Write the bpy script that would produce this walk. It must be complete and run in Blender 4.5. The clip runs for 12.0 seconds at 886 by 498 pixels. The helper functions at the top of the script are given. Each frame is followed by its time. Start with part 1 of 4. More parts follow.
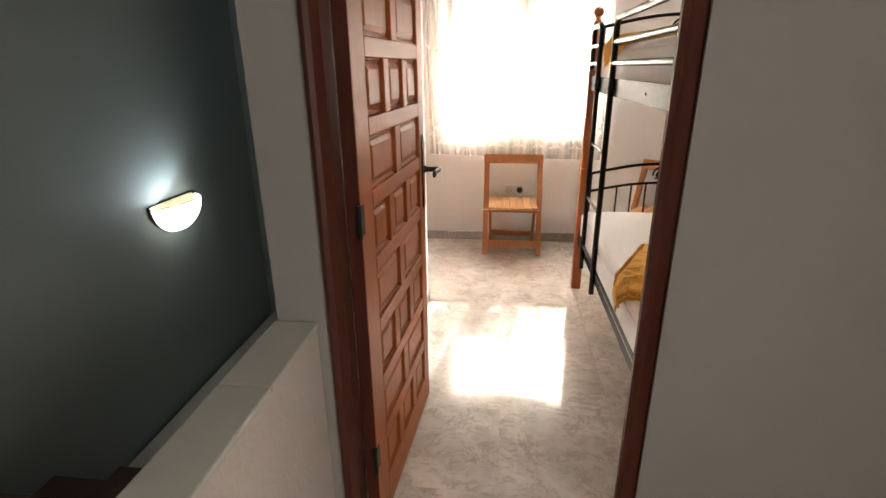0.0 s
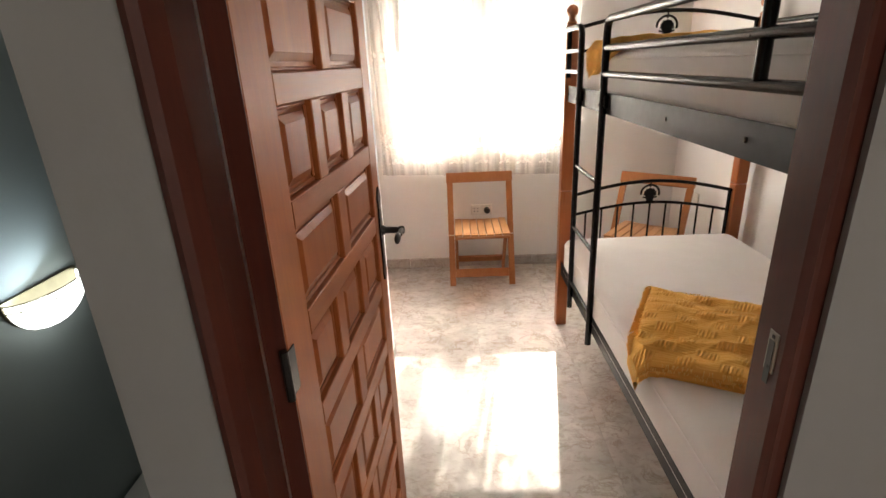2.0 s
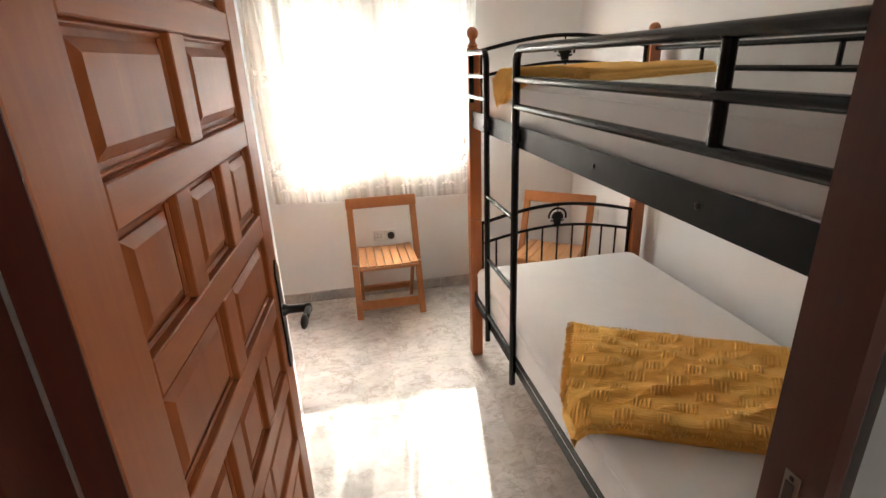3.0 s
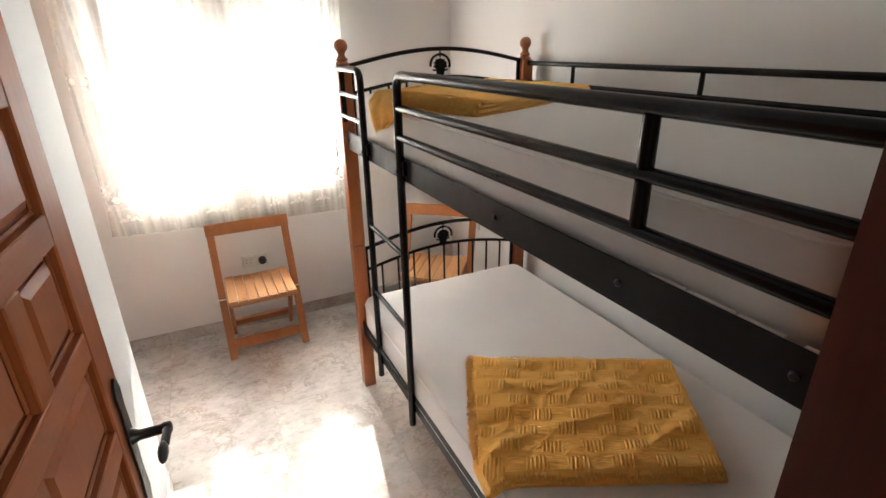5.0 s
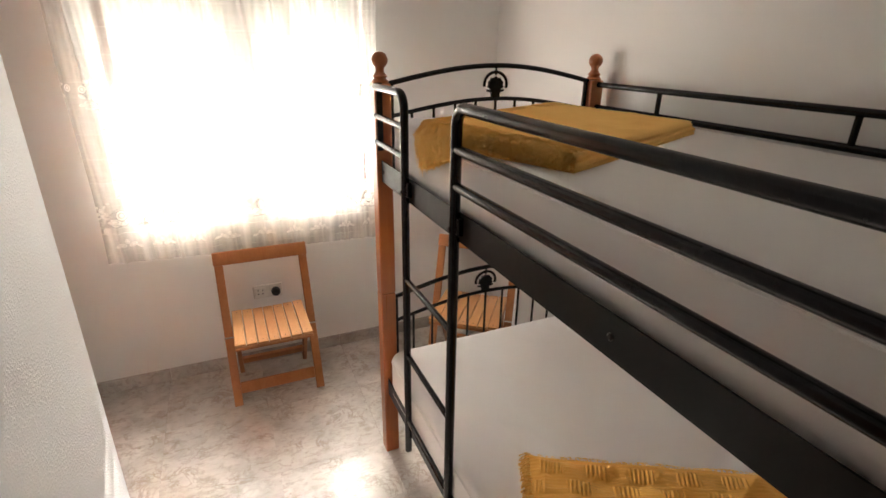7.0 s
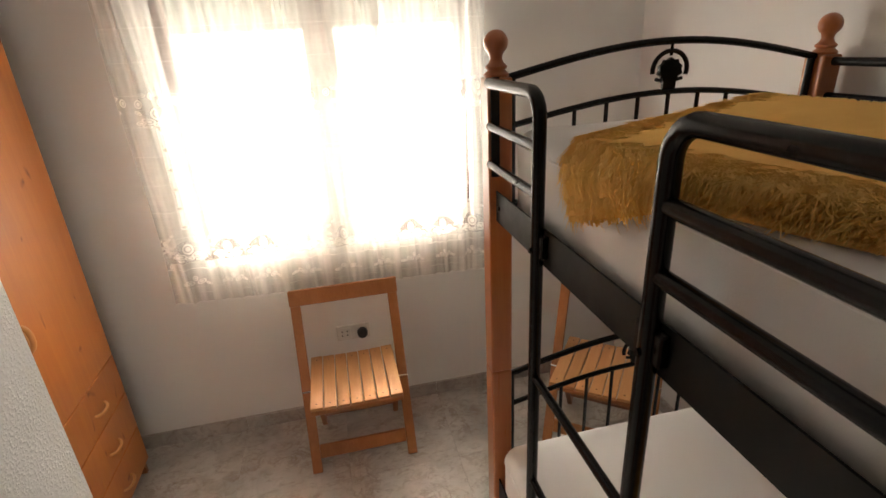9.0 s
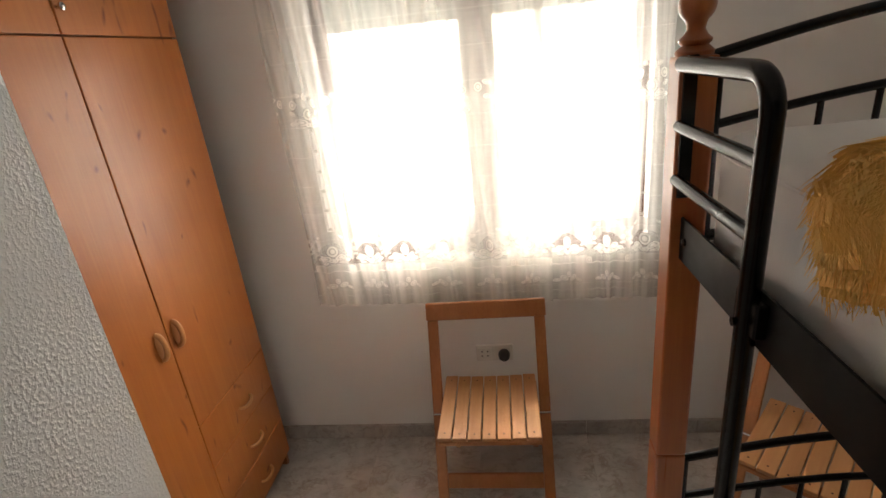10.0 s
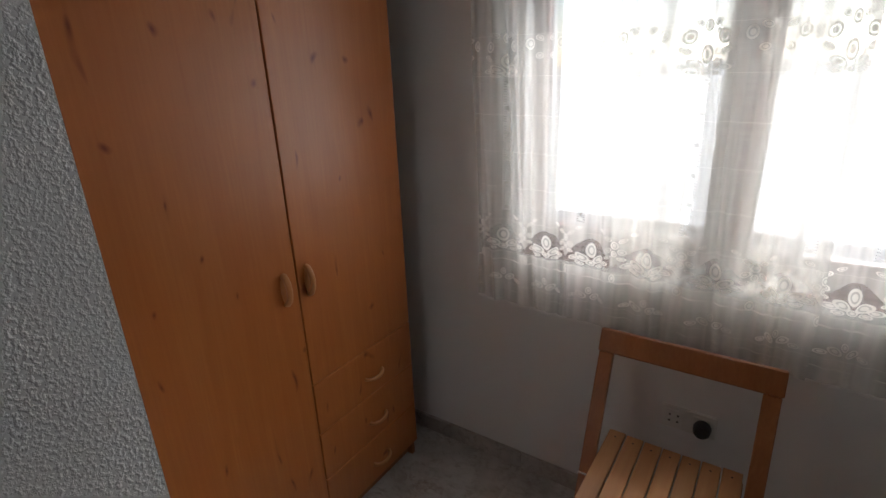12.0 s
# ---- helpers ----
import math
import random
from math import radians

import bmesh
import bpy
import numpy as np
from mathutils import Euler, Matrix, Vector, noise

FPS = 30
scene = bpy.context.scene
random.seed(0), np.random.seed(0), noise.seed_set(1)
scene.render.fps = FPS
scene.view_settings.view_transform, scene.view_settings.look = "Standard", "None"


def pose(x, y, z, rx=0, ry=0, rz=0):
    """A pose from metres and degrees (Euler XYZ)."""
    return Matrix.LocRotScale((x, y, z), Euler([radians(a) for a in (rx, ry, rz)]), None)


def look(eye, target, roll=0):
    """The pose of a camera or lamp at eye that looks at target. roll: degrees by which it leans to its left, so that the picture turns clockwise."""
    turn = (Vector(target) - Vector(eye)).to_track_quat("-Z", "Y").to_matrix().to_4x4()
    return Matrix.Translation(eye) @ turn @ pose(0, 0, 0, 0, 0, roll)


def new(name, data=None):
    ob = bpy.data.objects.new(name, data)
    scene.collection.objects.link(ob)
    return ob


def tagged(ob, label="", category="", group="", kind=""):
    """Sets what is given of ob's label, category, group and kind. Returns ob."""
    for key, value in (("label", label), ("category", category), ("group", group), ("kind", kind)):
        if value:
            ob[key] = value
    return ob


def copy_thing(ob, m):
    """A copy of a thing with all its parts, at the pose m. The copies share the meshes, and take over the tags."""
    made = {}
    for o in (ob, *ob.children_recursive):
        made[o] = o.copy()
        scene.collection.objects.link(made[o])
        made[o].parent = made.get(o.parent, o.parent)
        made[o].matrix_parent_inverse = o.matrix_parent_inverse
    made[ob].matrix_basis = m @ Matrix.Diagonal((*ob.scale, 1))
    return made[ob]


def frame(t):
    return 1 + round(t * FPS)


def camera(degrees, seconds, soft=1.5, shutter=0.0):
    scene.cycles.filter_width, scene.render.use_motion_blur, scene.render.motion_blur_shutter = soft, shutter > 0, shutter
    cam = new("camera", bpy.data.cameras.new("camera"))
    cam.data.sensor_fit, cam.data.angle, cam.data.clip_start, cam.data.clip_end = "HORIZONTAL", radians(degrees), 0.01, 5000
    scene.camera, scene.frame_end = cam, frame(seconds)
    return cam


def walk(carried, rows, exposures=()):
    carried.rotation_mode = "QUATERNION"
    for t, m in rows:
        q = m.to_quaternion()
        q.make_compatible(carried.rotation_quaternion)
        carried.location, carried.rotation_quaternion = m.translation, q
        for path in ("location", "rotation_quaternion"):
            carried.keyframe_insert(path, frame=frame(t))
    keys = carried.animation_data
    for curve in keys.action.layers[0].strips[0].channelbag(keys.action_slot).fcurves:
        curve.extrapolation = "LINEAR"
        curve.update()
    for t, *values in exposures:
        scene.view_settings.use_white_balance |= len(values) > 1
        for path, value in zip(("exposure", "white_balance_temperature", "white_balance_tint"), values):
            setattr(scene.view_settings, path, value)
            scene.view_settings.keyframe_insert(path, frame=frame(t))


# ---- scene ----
cam = camera(82.7, 12.0)
PATH = [
    (0, (-0.006, 0.018, 1.452), (-0.228, 1.886, 0.772), -0.6),
    (0.5, (0.036, 0.123, 1.453), (-0.187, 1.991, 0.774), 0.0),
    (1, (0.004, 0.263, 1.451), (-0.215, 2.129, 0.766), 0.1),
    (1.5, (-0.08, 0.411, 1.479), (-0.2, 2.285, 0.79), -0.5),
    (2, (-0.093, 0.555, 1.529), (-0.146, 2.431, 0.836), -2.7),
    (2.5, (-0.078, 0.695, 1.584), (0.043, 2.568, 0.895), -2.9),
    (3, (-0.131, 0.813, 1.625), (0.221, 2.653, 0.926), -2.2),
    (3.5, (-0.16, 0.924, 1.681), (0.344, 2.727, 0.977), -2.3),
    (5.5, (-0.06, 1.1, 1.744), (0.776, 2.749, 0.982), -0.7),
    (6, (-0.021, 1.216, 1.753), (0.77, 2.886, 0.989), 0.6),
    (6.5, (-0.051, 1.35, 1.788), (0.739, 3.026, 1.036), 0.7),
    (8.5, (0.103, 1.93, 1.773), (0.612, 3.71, 1.016), -0.6),
    (9, (0.116, 2.098, 1.749), (0.5, 3.908, 0.99), -3.1),
    (9.5, (0.169, 2.252, 1.735), (0.152, 4.11, 0.993), -6.0),
    (10, (0.2, 2.376, 1.713), (-0.058, 4.224, 0.991), -6.5),
    (10.5, (0.173, 2.505, 1.678), (-0.182, 4.34, 0.966), -4.3),
    (11, (0.151, 2.615, 1.634), (-0.418, 4.401, 0.938), -4.3),
    (11.5, (0.195, 2.692, 1.6), (-0.752, 4.315, 0.916), -4.4),
    (12, (0.234, 2.783, 1.535), (-0.837, 4.334, 0.867), -2.4),
]
walk(cam, [(t, look(eye, target, roll)) for t, eye, target, roll in PATH],
     ((0, 3.0, 7700, 14), (1.5, 2.9, 7600, 14), (2.5, 2.85, 7200, 12), (3.5, 2.85, 6900, 9), (5.5, 2.75, 6800, 11), (6.5, 2.6, 7100, 13), (9.0, 1.95, 7800, 14), (10.5, 1.15, 7100, 13), (12.0, 0.25, 6250, 12)))
SUN = Vector((0.172, 0.98, 0.726)).normalized()

# ---- light ----
world = bpy.data.worlds.new("world")
scene.world = world
world.use_nodes = True
wn = world.node_tree.nodes
sky = wn.new("ShaderNodeTexSky")
sky.sky_type, sky.sun_disc = "NISHITA", False
sky.sun_elevation, sky.sun_rotation = math.asin(SUN.z), math.atan2(SUN.x, SUN.y)
wn["Background"].inputs["Strength"].default_value = 0.15
world.node_tree.links.new(sky.outputs[0], wn["Background"].inputs["Color"])
sun = new("sun", bpy.data.lights.new("sun", "SUN"))
sun.data.energy, sun.data.angle, sun.data.color = 3.6, radians(0.6), (1.0, 0.98, 0.95)
sun.matrix_basis = look(SUN * 10, (0, 0, 0))
daylight = new("window_daylight", bpy.data.lights.new("window_daylight", "AREA"))
daylight.data.shape, daylight.data.size, daylight.data.size_y, daylight.data.energy, daylight.data.color = "RECTANGLE", 1.16, 0.80, 6.5, (0.96, 0.98, 1.0)
daylight.matrix_basis = look((0.135, 4.525, 1.43), (0.135, 3.0, 1.43))
# added fill light for the hall; its source is assumed, out of view
passage = new("passage_fill", bpy.data.lights.new("passage_fill", "AREA"))
passage.data.shape, passage.data.size, passage.data.size_y, passage.data.energy, passage.data.color = "RECTANGLE", 0.78, 1.1, 2.35, (1.0, 0.94, 0.88)
passage.matrix_basis = look((1.535, -1.4, 1.48), (-1.0, -0.6, 0.9))


# ---- materials ----
class Nodes:
    """A small builder of node materials."""

    def __init__(self, name):
        self.mat = bpy.data.materials.new(name)
        self.mat.use_nodes = True
        self.t = self.mat.node_tree
        self.bsdf = self.t.nodes["Principled BSDF"]
        self.out = self.t.nodes["Material Output"]

    def n(self, kind, **inputs):
        node = self.t.nodes.new("ShaderNode" + kind)
        for k, v in inputs.items():
            self.put(node, k.replace("_", " "), v)
        return node

    def put(self, node, key, v):
        sock = node.inputs[int(key[1:])] if key[0] == "i" and key[1:].isdigit() else node.inputs[key]
        if isinstance(v, bpy.types.NodeSocket):
            self.t.links.new(v, sock)
        else:
            sock.default_value = v

    def m(self, op, a, b=0.0, c=0.0, clamp=False):
        node = self.n("Math", i0=a, i1=b, i2=c)
        node.operation, node.use_clamp = op, clamp
        return node.outputs[0]

    def coords(self, scale=(1, 1, 1), kind="Object", spread=0.0, rot=(0, 0, 0)):
        src = self.n("TexCoord").outputs[kind]
        if spread:
            rnd = self.n("ObjectInfo").outputs["Random"]
            add = self.n("VectorMath", i0=src, i1=self.n("CombineXYZ", X=self.m("MULTIPLY", rnd, spread), Y=self.m("MULTIPLY", rnd, spread * 0.7), Z=self.m("MULTIPLY", rnd, spread * 1.3)).outputs[0])
            src = add.outputs[0]
        return self.n("Mapping", Vector=src, Scale=scale, Rotation=rot).outputs[0]

    def noise(self, vec, scale, detail=4.0, rough=0.5, dist=0.0):
        return self.n("TexNoise", Vector=vec, Scale=scale, Detail=detail, Roughness=rough, Distortion=dist).outputs["Fac"]

    def ramp(self, fac, stops):
        r = self.n("ValToRGB", Fac=fac)
        els = r.color_ramp.elements
        while len(els) < len(stops):
            els.new(0.5)
        for e, (p, c) in zip(els, stops):
            e.position, e.color = p, (*c, 1)
        return r.outputs[0]

    def mix(self, fac, a, b, mode="MIX"):
        node = self.n("MixRGB", Fac=fac, Color1=a if not isinstance(a, tuple) else (*a, 1), Color2=b if not isinstance(b, tuple) else (*b, 1))
        node.blend_type = mode
        return node.outputs[0]

    def bump(self, height, strength, dist=0.002):
        return self.n("Bump", Height=height, Strength=strength, Distance=dist).outputs[0]

    def set(self, **kw):
        for k, v in kw.items():
            self.put(self.bsdf, k.replace("_", " "), (*v, 1) if isinstance(v, tuple) else v)
        return self.mat


def plaster(name, base, grit=0.35, lumps=0.0, rough=0.75, tint=0.06):
    g = Nodes(name)
    v = g.coords()
    big = g.noise(v, 1.3, 3)
    fine = g.noise(v, 60, 4, 0.6)
    lump = g.noise(v, 150 if lumps else 14, 2.5, 0.5)
    mid = g.noise(v, 14, 3)
    height = g.m("ADD", g.m("MULTIPLY", fine, 0.5), g.m("MULTIPLY", mid, 0.9))
    if lumps:
        soft = g.m("MULTIPLY", g.m("SUBTRACT", lump, 0.44), 3.5, clamp=True)
        height = g.m("ADD", g.m("MULTIPLY", height, 0.3), g.m("MULTIPLY", soft, lumps))
    dark = tuple(c * (1 - tint) for c in base)
    col = g.mix(big, base, dark)
    return g.set(Base_Color=col, Roughness=rough, Normal=g.bump(height, grit, 0.0025))


def wood(name, light, dark, grain_axis=2, rough=0.35, coat=0.3, knots=False, scale=1.0, spread=7.0):
    g = Nodes(name)
    s = [9 * scale] * 3
    s[grain_axis] = 0.7 * scale
    v = g.coords(tuple(s), spread=spread)
    a = g.noise(v, 1.6, 5, 0.6, 1.2)
    s2 = [60 * scale] * 3
    s2[grain_axis] = 2.0 * scale
    b = g.noise(g.coords(tuple(s2), spread=spread), 2.0, 3, 0.6)
    big = g.noise(g.coords(spread=spread), 2.3, 2)
    f = g.m("ADD", g.m("MULTIPLY", a, 0.62), g.m("MULTIPLY", b, 0.38))
    mid = tuple((x + y) / 2 for x, y in zip(light, dark))
    col = g.ramp(f, [(0.3, dark), (0.52, mid), (0.7, light)])
    col = g.mix(g.m("MULTIPLY", big, 0.35), col, dark)
    if knots:
        yz = g.n("SeparateXYZ", Vector=g.n("TexCoord").outputs["Object"])
        kv = g.n("CombineXYZ", X=g.m("MULTIPLY", yz.outputs[1], 9.0), Y=g.m("MULTIPLY", yz.outputs[2], 4.2)).outputs[0]
        kv = g.n("VectorMath", i0=kv, i1=g.n("VectorMath", i0=g.n("TexNoise", Vector=kv, Scale=1.6, Detail=0.5).outputs["Color"], i1=(0.5, 0.5, 0)).outputs[0])
        vo = g.n("TexVoronoi", Scale=1.0, Randomness=1.0)
        vo.voronoi_dimensions = "2D"
        g.t.links.new(kv.outputs[0], vo.inputs["Vector"])
        d = vo.outputs["Distance"]
        pick = g.m("GREATER_THAN", g.n("SeparateColor", Color=vo.outputs["Color"]).outputs[0], 0.3)
        size = g.m("MULTIPLY", g.n("SeparateColor", Color=vo.outputs["Color"]).outputs[1], 0.045)
        k = g.m("MULTIPLY", g.m("SUBTRACT", g.m("ADD", size, 0.075), d), 11.0, clamp=True)
        streak = g.m("MULTIPLY", g.m("SUBTRACT", 0.24, d), 2.0, clamp=True)
        wob = g.noise(g.coords((9, 9, 1.6)), 2.0, 4, 0.6, 2.0)
        streak = g.m("MULTIPLY", streak, g.m("MULTIPLY", g.m("SUBTRACT", wob, 0.45), 3.5, clamp=True))
        col = g.mix(g.m("MULTIPLY", streak, pick), col, tuple(c * 0.55 for c in dark))
        col = g.mix(g.m("MULTIPLY", k, g.m("MULTIPLY", pick, 0.9)), col, tuple(c * k for c, k in zip(dark, (0.42, 0.28, 0.22))))
    return g.set(Base_Color=col, Roughness=g.m("ADD", g.m("MULTIPLY", b, 0.12), rough - 0.06), Coat_Weight=coat, Coat_Roughness=0.25,
                 Normal=g.bump(f, 0.12, 0.001))


def metal(name, col, rough=0.35, metallic=0.0, coat=0.4):
    g = Nodes(name)
    n = g.noise(g.coords(), 35, 3)
    return g.set(Base_Color=g.mix(n, col, tuple(c * 0.75 for c in col)), Roughness=g.m("ADD", rough - 0.05, g.m("MULTIPLY", n, 0.12)), Metallic=metallic,
                 Coat_Weight=coat, Coat_Roughness=0.2)


def marble(name, base, vein, rough=0.09):
    g = Nodes(name)
    v = g.coords(spread=31.0)
    warp = g.noise(v, 4.5, 5, 0.6, 0.6)
    blot = g.noise(g.n("Mapping", Vector=v, Scale=(1.0, 1.7, 1.0), Rotation=(0, 0, 0.6)).outputs[0], 19, 6, 0.68, 0.9)
    vein_f = g.m("ABSOLUTE", g.m("SUBTRACT", g.noise(v, 9.0, 7, 0.66, 0.6), 0.5))
    line = g.m("SUBTRACT", 1.0, g.m("MULTIPLY", vein_f, 20.0), clamp=True)
    gate = g.m("MULTIPLY", g.m("SUBTRACT", g.noise(v, 7.0, 2), 0.42), 5.0, clamp=True)
    line = g.m("MULTIPLY", line, gate)
    col = g.ramp(warp, [(0.32, tuple(c * 0.78 for c in base)), (0.52, base), (0.70, tuple(min(1, c * 1.2) for c in base))])
    col = g.mix(g.m("MULTIPLY", g.m("SUBTRACT", blot, 0.50), 4.0, clamp=True), col, tuple(c * k for c, k in zip(base, (0.62, 0.57, 0.52))))
    col = g.mix(g.m("MULTIPLY", line, 0.6), col, vein)
    rnd = g.n("ObjectInfo").outputs["Random"]
    col = g.mix(g.m("MULTIPLY", rnd, 0.12), col, tuple(c * 0.6 for c in base))
    smear = g.noise(g.coords(), 4, 3)
    return g.set(Base_Color=col, Roughness=g.m("ADD", rough, g.m("MULTIPLY", smear, 0.06)), Specular_IOR_Level=0.6, Normal=g.bump(g.noise(v, 7, 2), 0.03, 0.004))


def cloth(name, base, weave=420.0, rough=0.9, wrinkle=0.25):
    g = Nodes(name)
    v = g.coords()
    fine = g.noise(v, weave, 2)
    big = g.noise(v, 3.5, 4, 0.55, 0.6)
    col = g.mix(g.m("MULTIPLY", big, 0.5), base, tuple(c * 0.86 for c in base))
    h = g.m("ADD", g.m("MULTIPLY", fine, 0.08), big)
    return g.set(Base_Color=col, Roughness=rough, Sheen_Weight=0.8 if base[2] < 0.3 else 0.25, Sheen_Tint=tuple(min(1.0, c * 1.1) for c in base), Normal=g.bump(h, wrinkle, 0.02))


def woven(name, base):
    """Mustard throw with a basket weave of short ribs, in the cloth's own metres."""
    g = Nodes(name)
    uv = g.n("SeparateXYZ", Vector=g.n("TexCoord").outputs["UV"])
    u, w = uv.outputs[0], uv.outputs[1]
    row = g.m("FLOOR", g.m("DIVIDE", w, 0.066))
    cu = g.m("ADD", g.m("DIVIDE", u, 0.125), g.m("MULTIPLY", row, 0.45))
    fu, fw = g.m("FRACT", cu), g.m("FRACT", g.m("DIVIDE", w, 0.066))

    def window(x, lo, hi, soft):
        up = g.m("DIVIDE", g.m("SUBTRACT", x, lo), soft, clamp=True)
        return g.m("MULTIPLY", up, g.m("DIVIDE", g.m("SUBTRACT", hi, x), soft, clamp=True))

    block = g.m("MULTIPLY", window(fu, 0.04, 0.60, 0.04), window(fw, 0.14, 0.88, 0.10))
    slant = g.m("ADD", g.m("DIVIDE", u, 0.0118), g.m("MULTIPLY", g.m("DIVIDE", w, 0.0118), 0.12))
    ribs = g.m("ADD", 0.5, g.m("MULTIPLY", g.m("SINE", g.m("MULTIPLY", slant, 6.2832)), 0.5))
    flat = g.m("ADD", 0.5, g.m("MULTIPLY", g.m("SINE", g.m("MULTIPLY", w, 560.0)), 0.5))
    thread = g.m("MULTIPLY", g.m("SINE", g.m("MULTIPLY", u, 1500.0)), g.m("SINE", g.m("MULTIPLY", w, 1500.0)))
    h = g.m("ADD", g.m("MULTIPLY", block, g.m("ADD", 0.1, g.m("MULTIPLY", ribs, 0.9))), g.m("MULTIPLY", g.m("SUBTRACT", 1.0, block), g.m("ADD", 0.4, g.m("MULTIPLY", flat, 0.25))))
    n = g.noise(g.coords(), 9, 3)
    f = g.noise(g.coords(), 500, 2)
    # hollows between the ribs get a darker colour, as shade would give them
    col = g.mix(g.m("MULTIPLY", g.m("SUBTRACT", 1.0, h), 0.22), base, tuple(c * 0.6 for c in base))
    col = g.mix(g.m("MULTIPLY", n, 0.2), col, tuple(c * 0.85 for c in base))
    height = g.m("ADD", g.m("ADD", h, g.m("MULTIPLY", f, 0.2)), g.m("MULTIPLY", thread, 0.08))
    return g.set(Base_Color=col, Roughness=1.0, Specular_IOR_Level=0.1, Sheen_Weight=0.9, Sheen_Roughness=0.45, Sheen_Tint=(1.0, 0.72, 0.30), Normal=g.bump(height, 0.6, 0.004))


def yarn(name, base):
    """Brushed yarn, through which some light passes; each strand has its own tone."""
    g = Nodes(name)
    rnd = g.n("NewGeometry").outputs["Random Per Island"]
    col = g.mix(g.m("MULTIPLY", rnd, 0.25), base, tuple(c * 0.75 for c in base))
    g.set(Base_Color=col, Roughness=1.0, Specular_IOR_Level=0.1, Sheen_Weight=1.0, Sheen_Roughness=0.5, Sheen_Tint=(1.0, 0.75, 0.35))
    body = g.n("MixShader", Fac=0.3, i1=g.bsdf.outputs[0], i2=g.n("BsdfTranslucent", Color=col).outputs[0])
    g.t.links.new(body.outputs[0], g.out.inputs[0])
    return g.mat


def lace():
    """Sheer cotton with two bands of rosettes on net and drawn-thread lines; u across the cloth, v its height in metres."""
    g = Nodes("lace_curtain")
    uv = g.n("SeparateXYZ", Vector=g.n("TexCoord").outputs["UV"])
    u, v = uv.outputs[0], uv.outputs[1]

    def near(x, centre, half, soft=0.004):
        return g.m("DIVIDE", g.m("SUBTRACT", half, g.m("ABSOLUTE", g.m("SUBTRACT", x, centre))), soft, clamp=True)

    full = 1.45

    def repeat(shift, pitch):
        """Sideways distance, in metres of the gathered cloth, from the middle of the nearest repeat."""
        return g.m("DIVIDE", g.m("ABSOLUTE", g.m("MULTIPLY", g.m("SUBTRACT", g.m("FRACT", g.m("DIVIDE", g.m("ADD", u, shift), pitch)), 0.5), pitch)), full)

    def oval(p, cu, cv, ru, rv, turn=0.0):
        ca, sa = math.cos(radians(turn)), math.sin(radians(turn))
        du, dv = g.m("SUBTRACT", p, cu), g.m("SUBTRACT", v, cv)
        a = g.m("ADD", g.m("MULTIPLY", du, ca / ru), g.m("MULTIPLY", dv, sa / ru))
        b = g.m("SUBTRACT", g.m("MULTIPLY", dv, ca / rv), g.m("MULTIPLY", du, sa / rv))
        return g.m("SQRT", g.m("ADD", g.m("MULTIPLY", a, a), g.m("MULTIPLY", b, b)))

    def leaf(p, *q):
        """A solid leaf with an openwork vein."""
        d = oval(p, *q)
        body = g.m("MULTIPLY", g.m("SUBTRACT", 1.0, d), 7.0, clamp=True)
        slot = g.m("MULTIPLY", g.m("SUBTRACT", 0.16, g.m("ABSOLUTE", g.m("SUBTRACT", d, 0.5))), 9.0, clamp=True)
        return g.m("SUBTRACT", body, g.m("MULTIPLY", slot, 0.4))

    def flower(p, z, k):
        out = leaf(p, 0.0, z + 0.006 * k, 0.014 * k, 0.020 * k)
        for q in ((0.019, -0.013, 0.018, 0.0095, 30), (0.035, -0.017, 0.014, 0.007, -5), (0.0, -0.025, 0.012, 0.007, 0), (0.023, -0.028, 0.012, 0.005, 10)):
            out = g.m("MAXIMUM", out, leaf(p, q[0] * k, z + q[1] * k, q[2] * k, q[3] * k, q[4]))
        return out

    pl, ph = repeat(0.131, 0.232), repeat(0.269, 0.40)
    flowers = flower(pl, 0.974, 1.35)
    for q in ((0.080, 1.012, 0.012, 0.014, 0), (0.062, 0.994, 0.012, 0.009, 40), (0.080, 0.985, 0.009, 0.011, 0), (0.062, 0.972, 0.012, 0.006, 20), (0.062, 1.030, 0.012, 0.007, -40), (0.040, 1.050, 0.012, 0.006, -25),
              (0.020, 0.830, 0.020, 0.011, 35), (0.0, 0.845, 0.010, 0.014, 0), (0.045, 0.822, 0.014, 0.008, -20), (0.080, 0.905, 0.010, 0.016, 0)):
        flowers = g.m("MAXIMUM", flowers, leaf(pl, *q))
    flowers = g.m("MAXIMUM", flowers, flower(ph, 1.532, 1.25))
    for q in ((0.0, 1.605, 0.013, 0.016, 0), (0.024, 1.612, 0.011, 0.008, 30), (0.040, 1.580, 0.014, 0.019, 10), (0.046, 1.548, 0.013, 0.008, 40), (0.085, 1.585, 0.012, 0.018, 0), (0.110, 1.60, 0.015, 0.009, -20), (0.110, 1.552, 0.013, 0.010, 0)):
        flowers = g.m("MAXIMUM", flowers, leaf(ph, *q))
    band = g.m("MULTIPLY", near(v, 0.893, 0.005, 0.003), 0.8)
    flowers = g.m("MAXIMUM", flowers, g.m("MAXIMUM", band, g.m("MULTIPLY", near(v, 0.778, 0.004, 0.003), 0.7)))
    scallop = g.m("MULTIPLY", g.m("ABSOLUTE", g.m("SINE", g.m("MULTIPLY", g.m("ADD", u, 0.131), 3.14159 / 0.232))), 0.075)
    net_low = g.m("MULTIPLY", g.m("GREATER_THAN", v, 0.925), g.m("LESS_THAN", v, g.m("ADD", 0.945, scallop)))
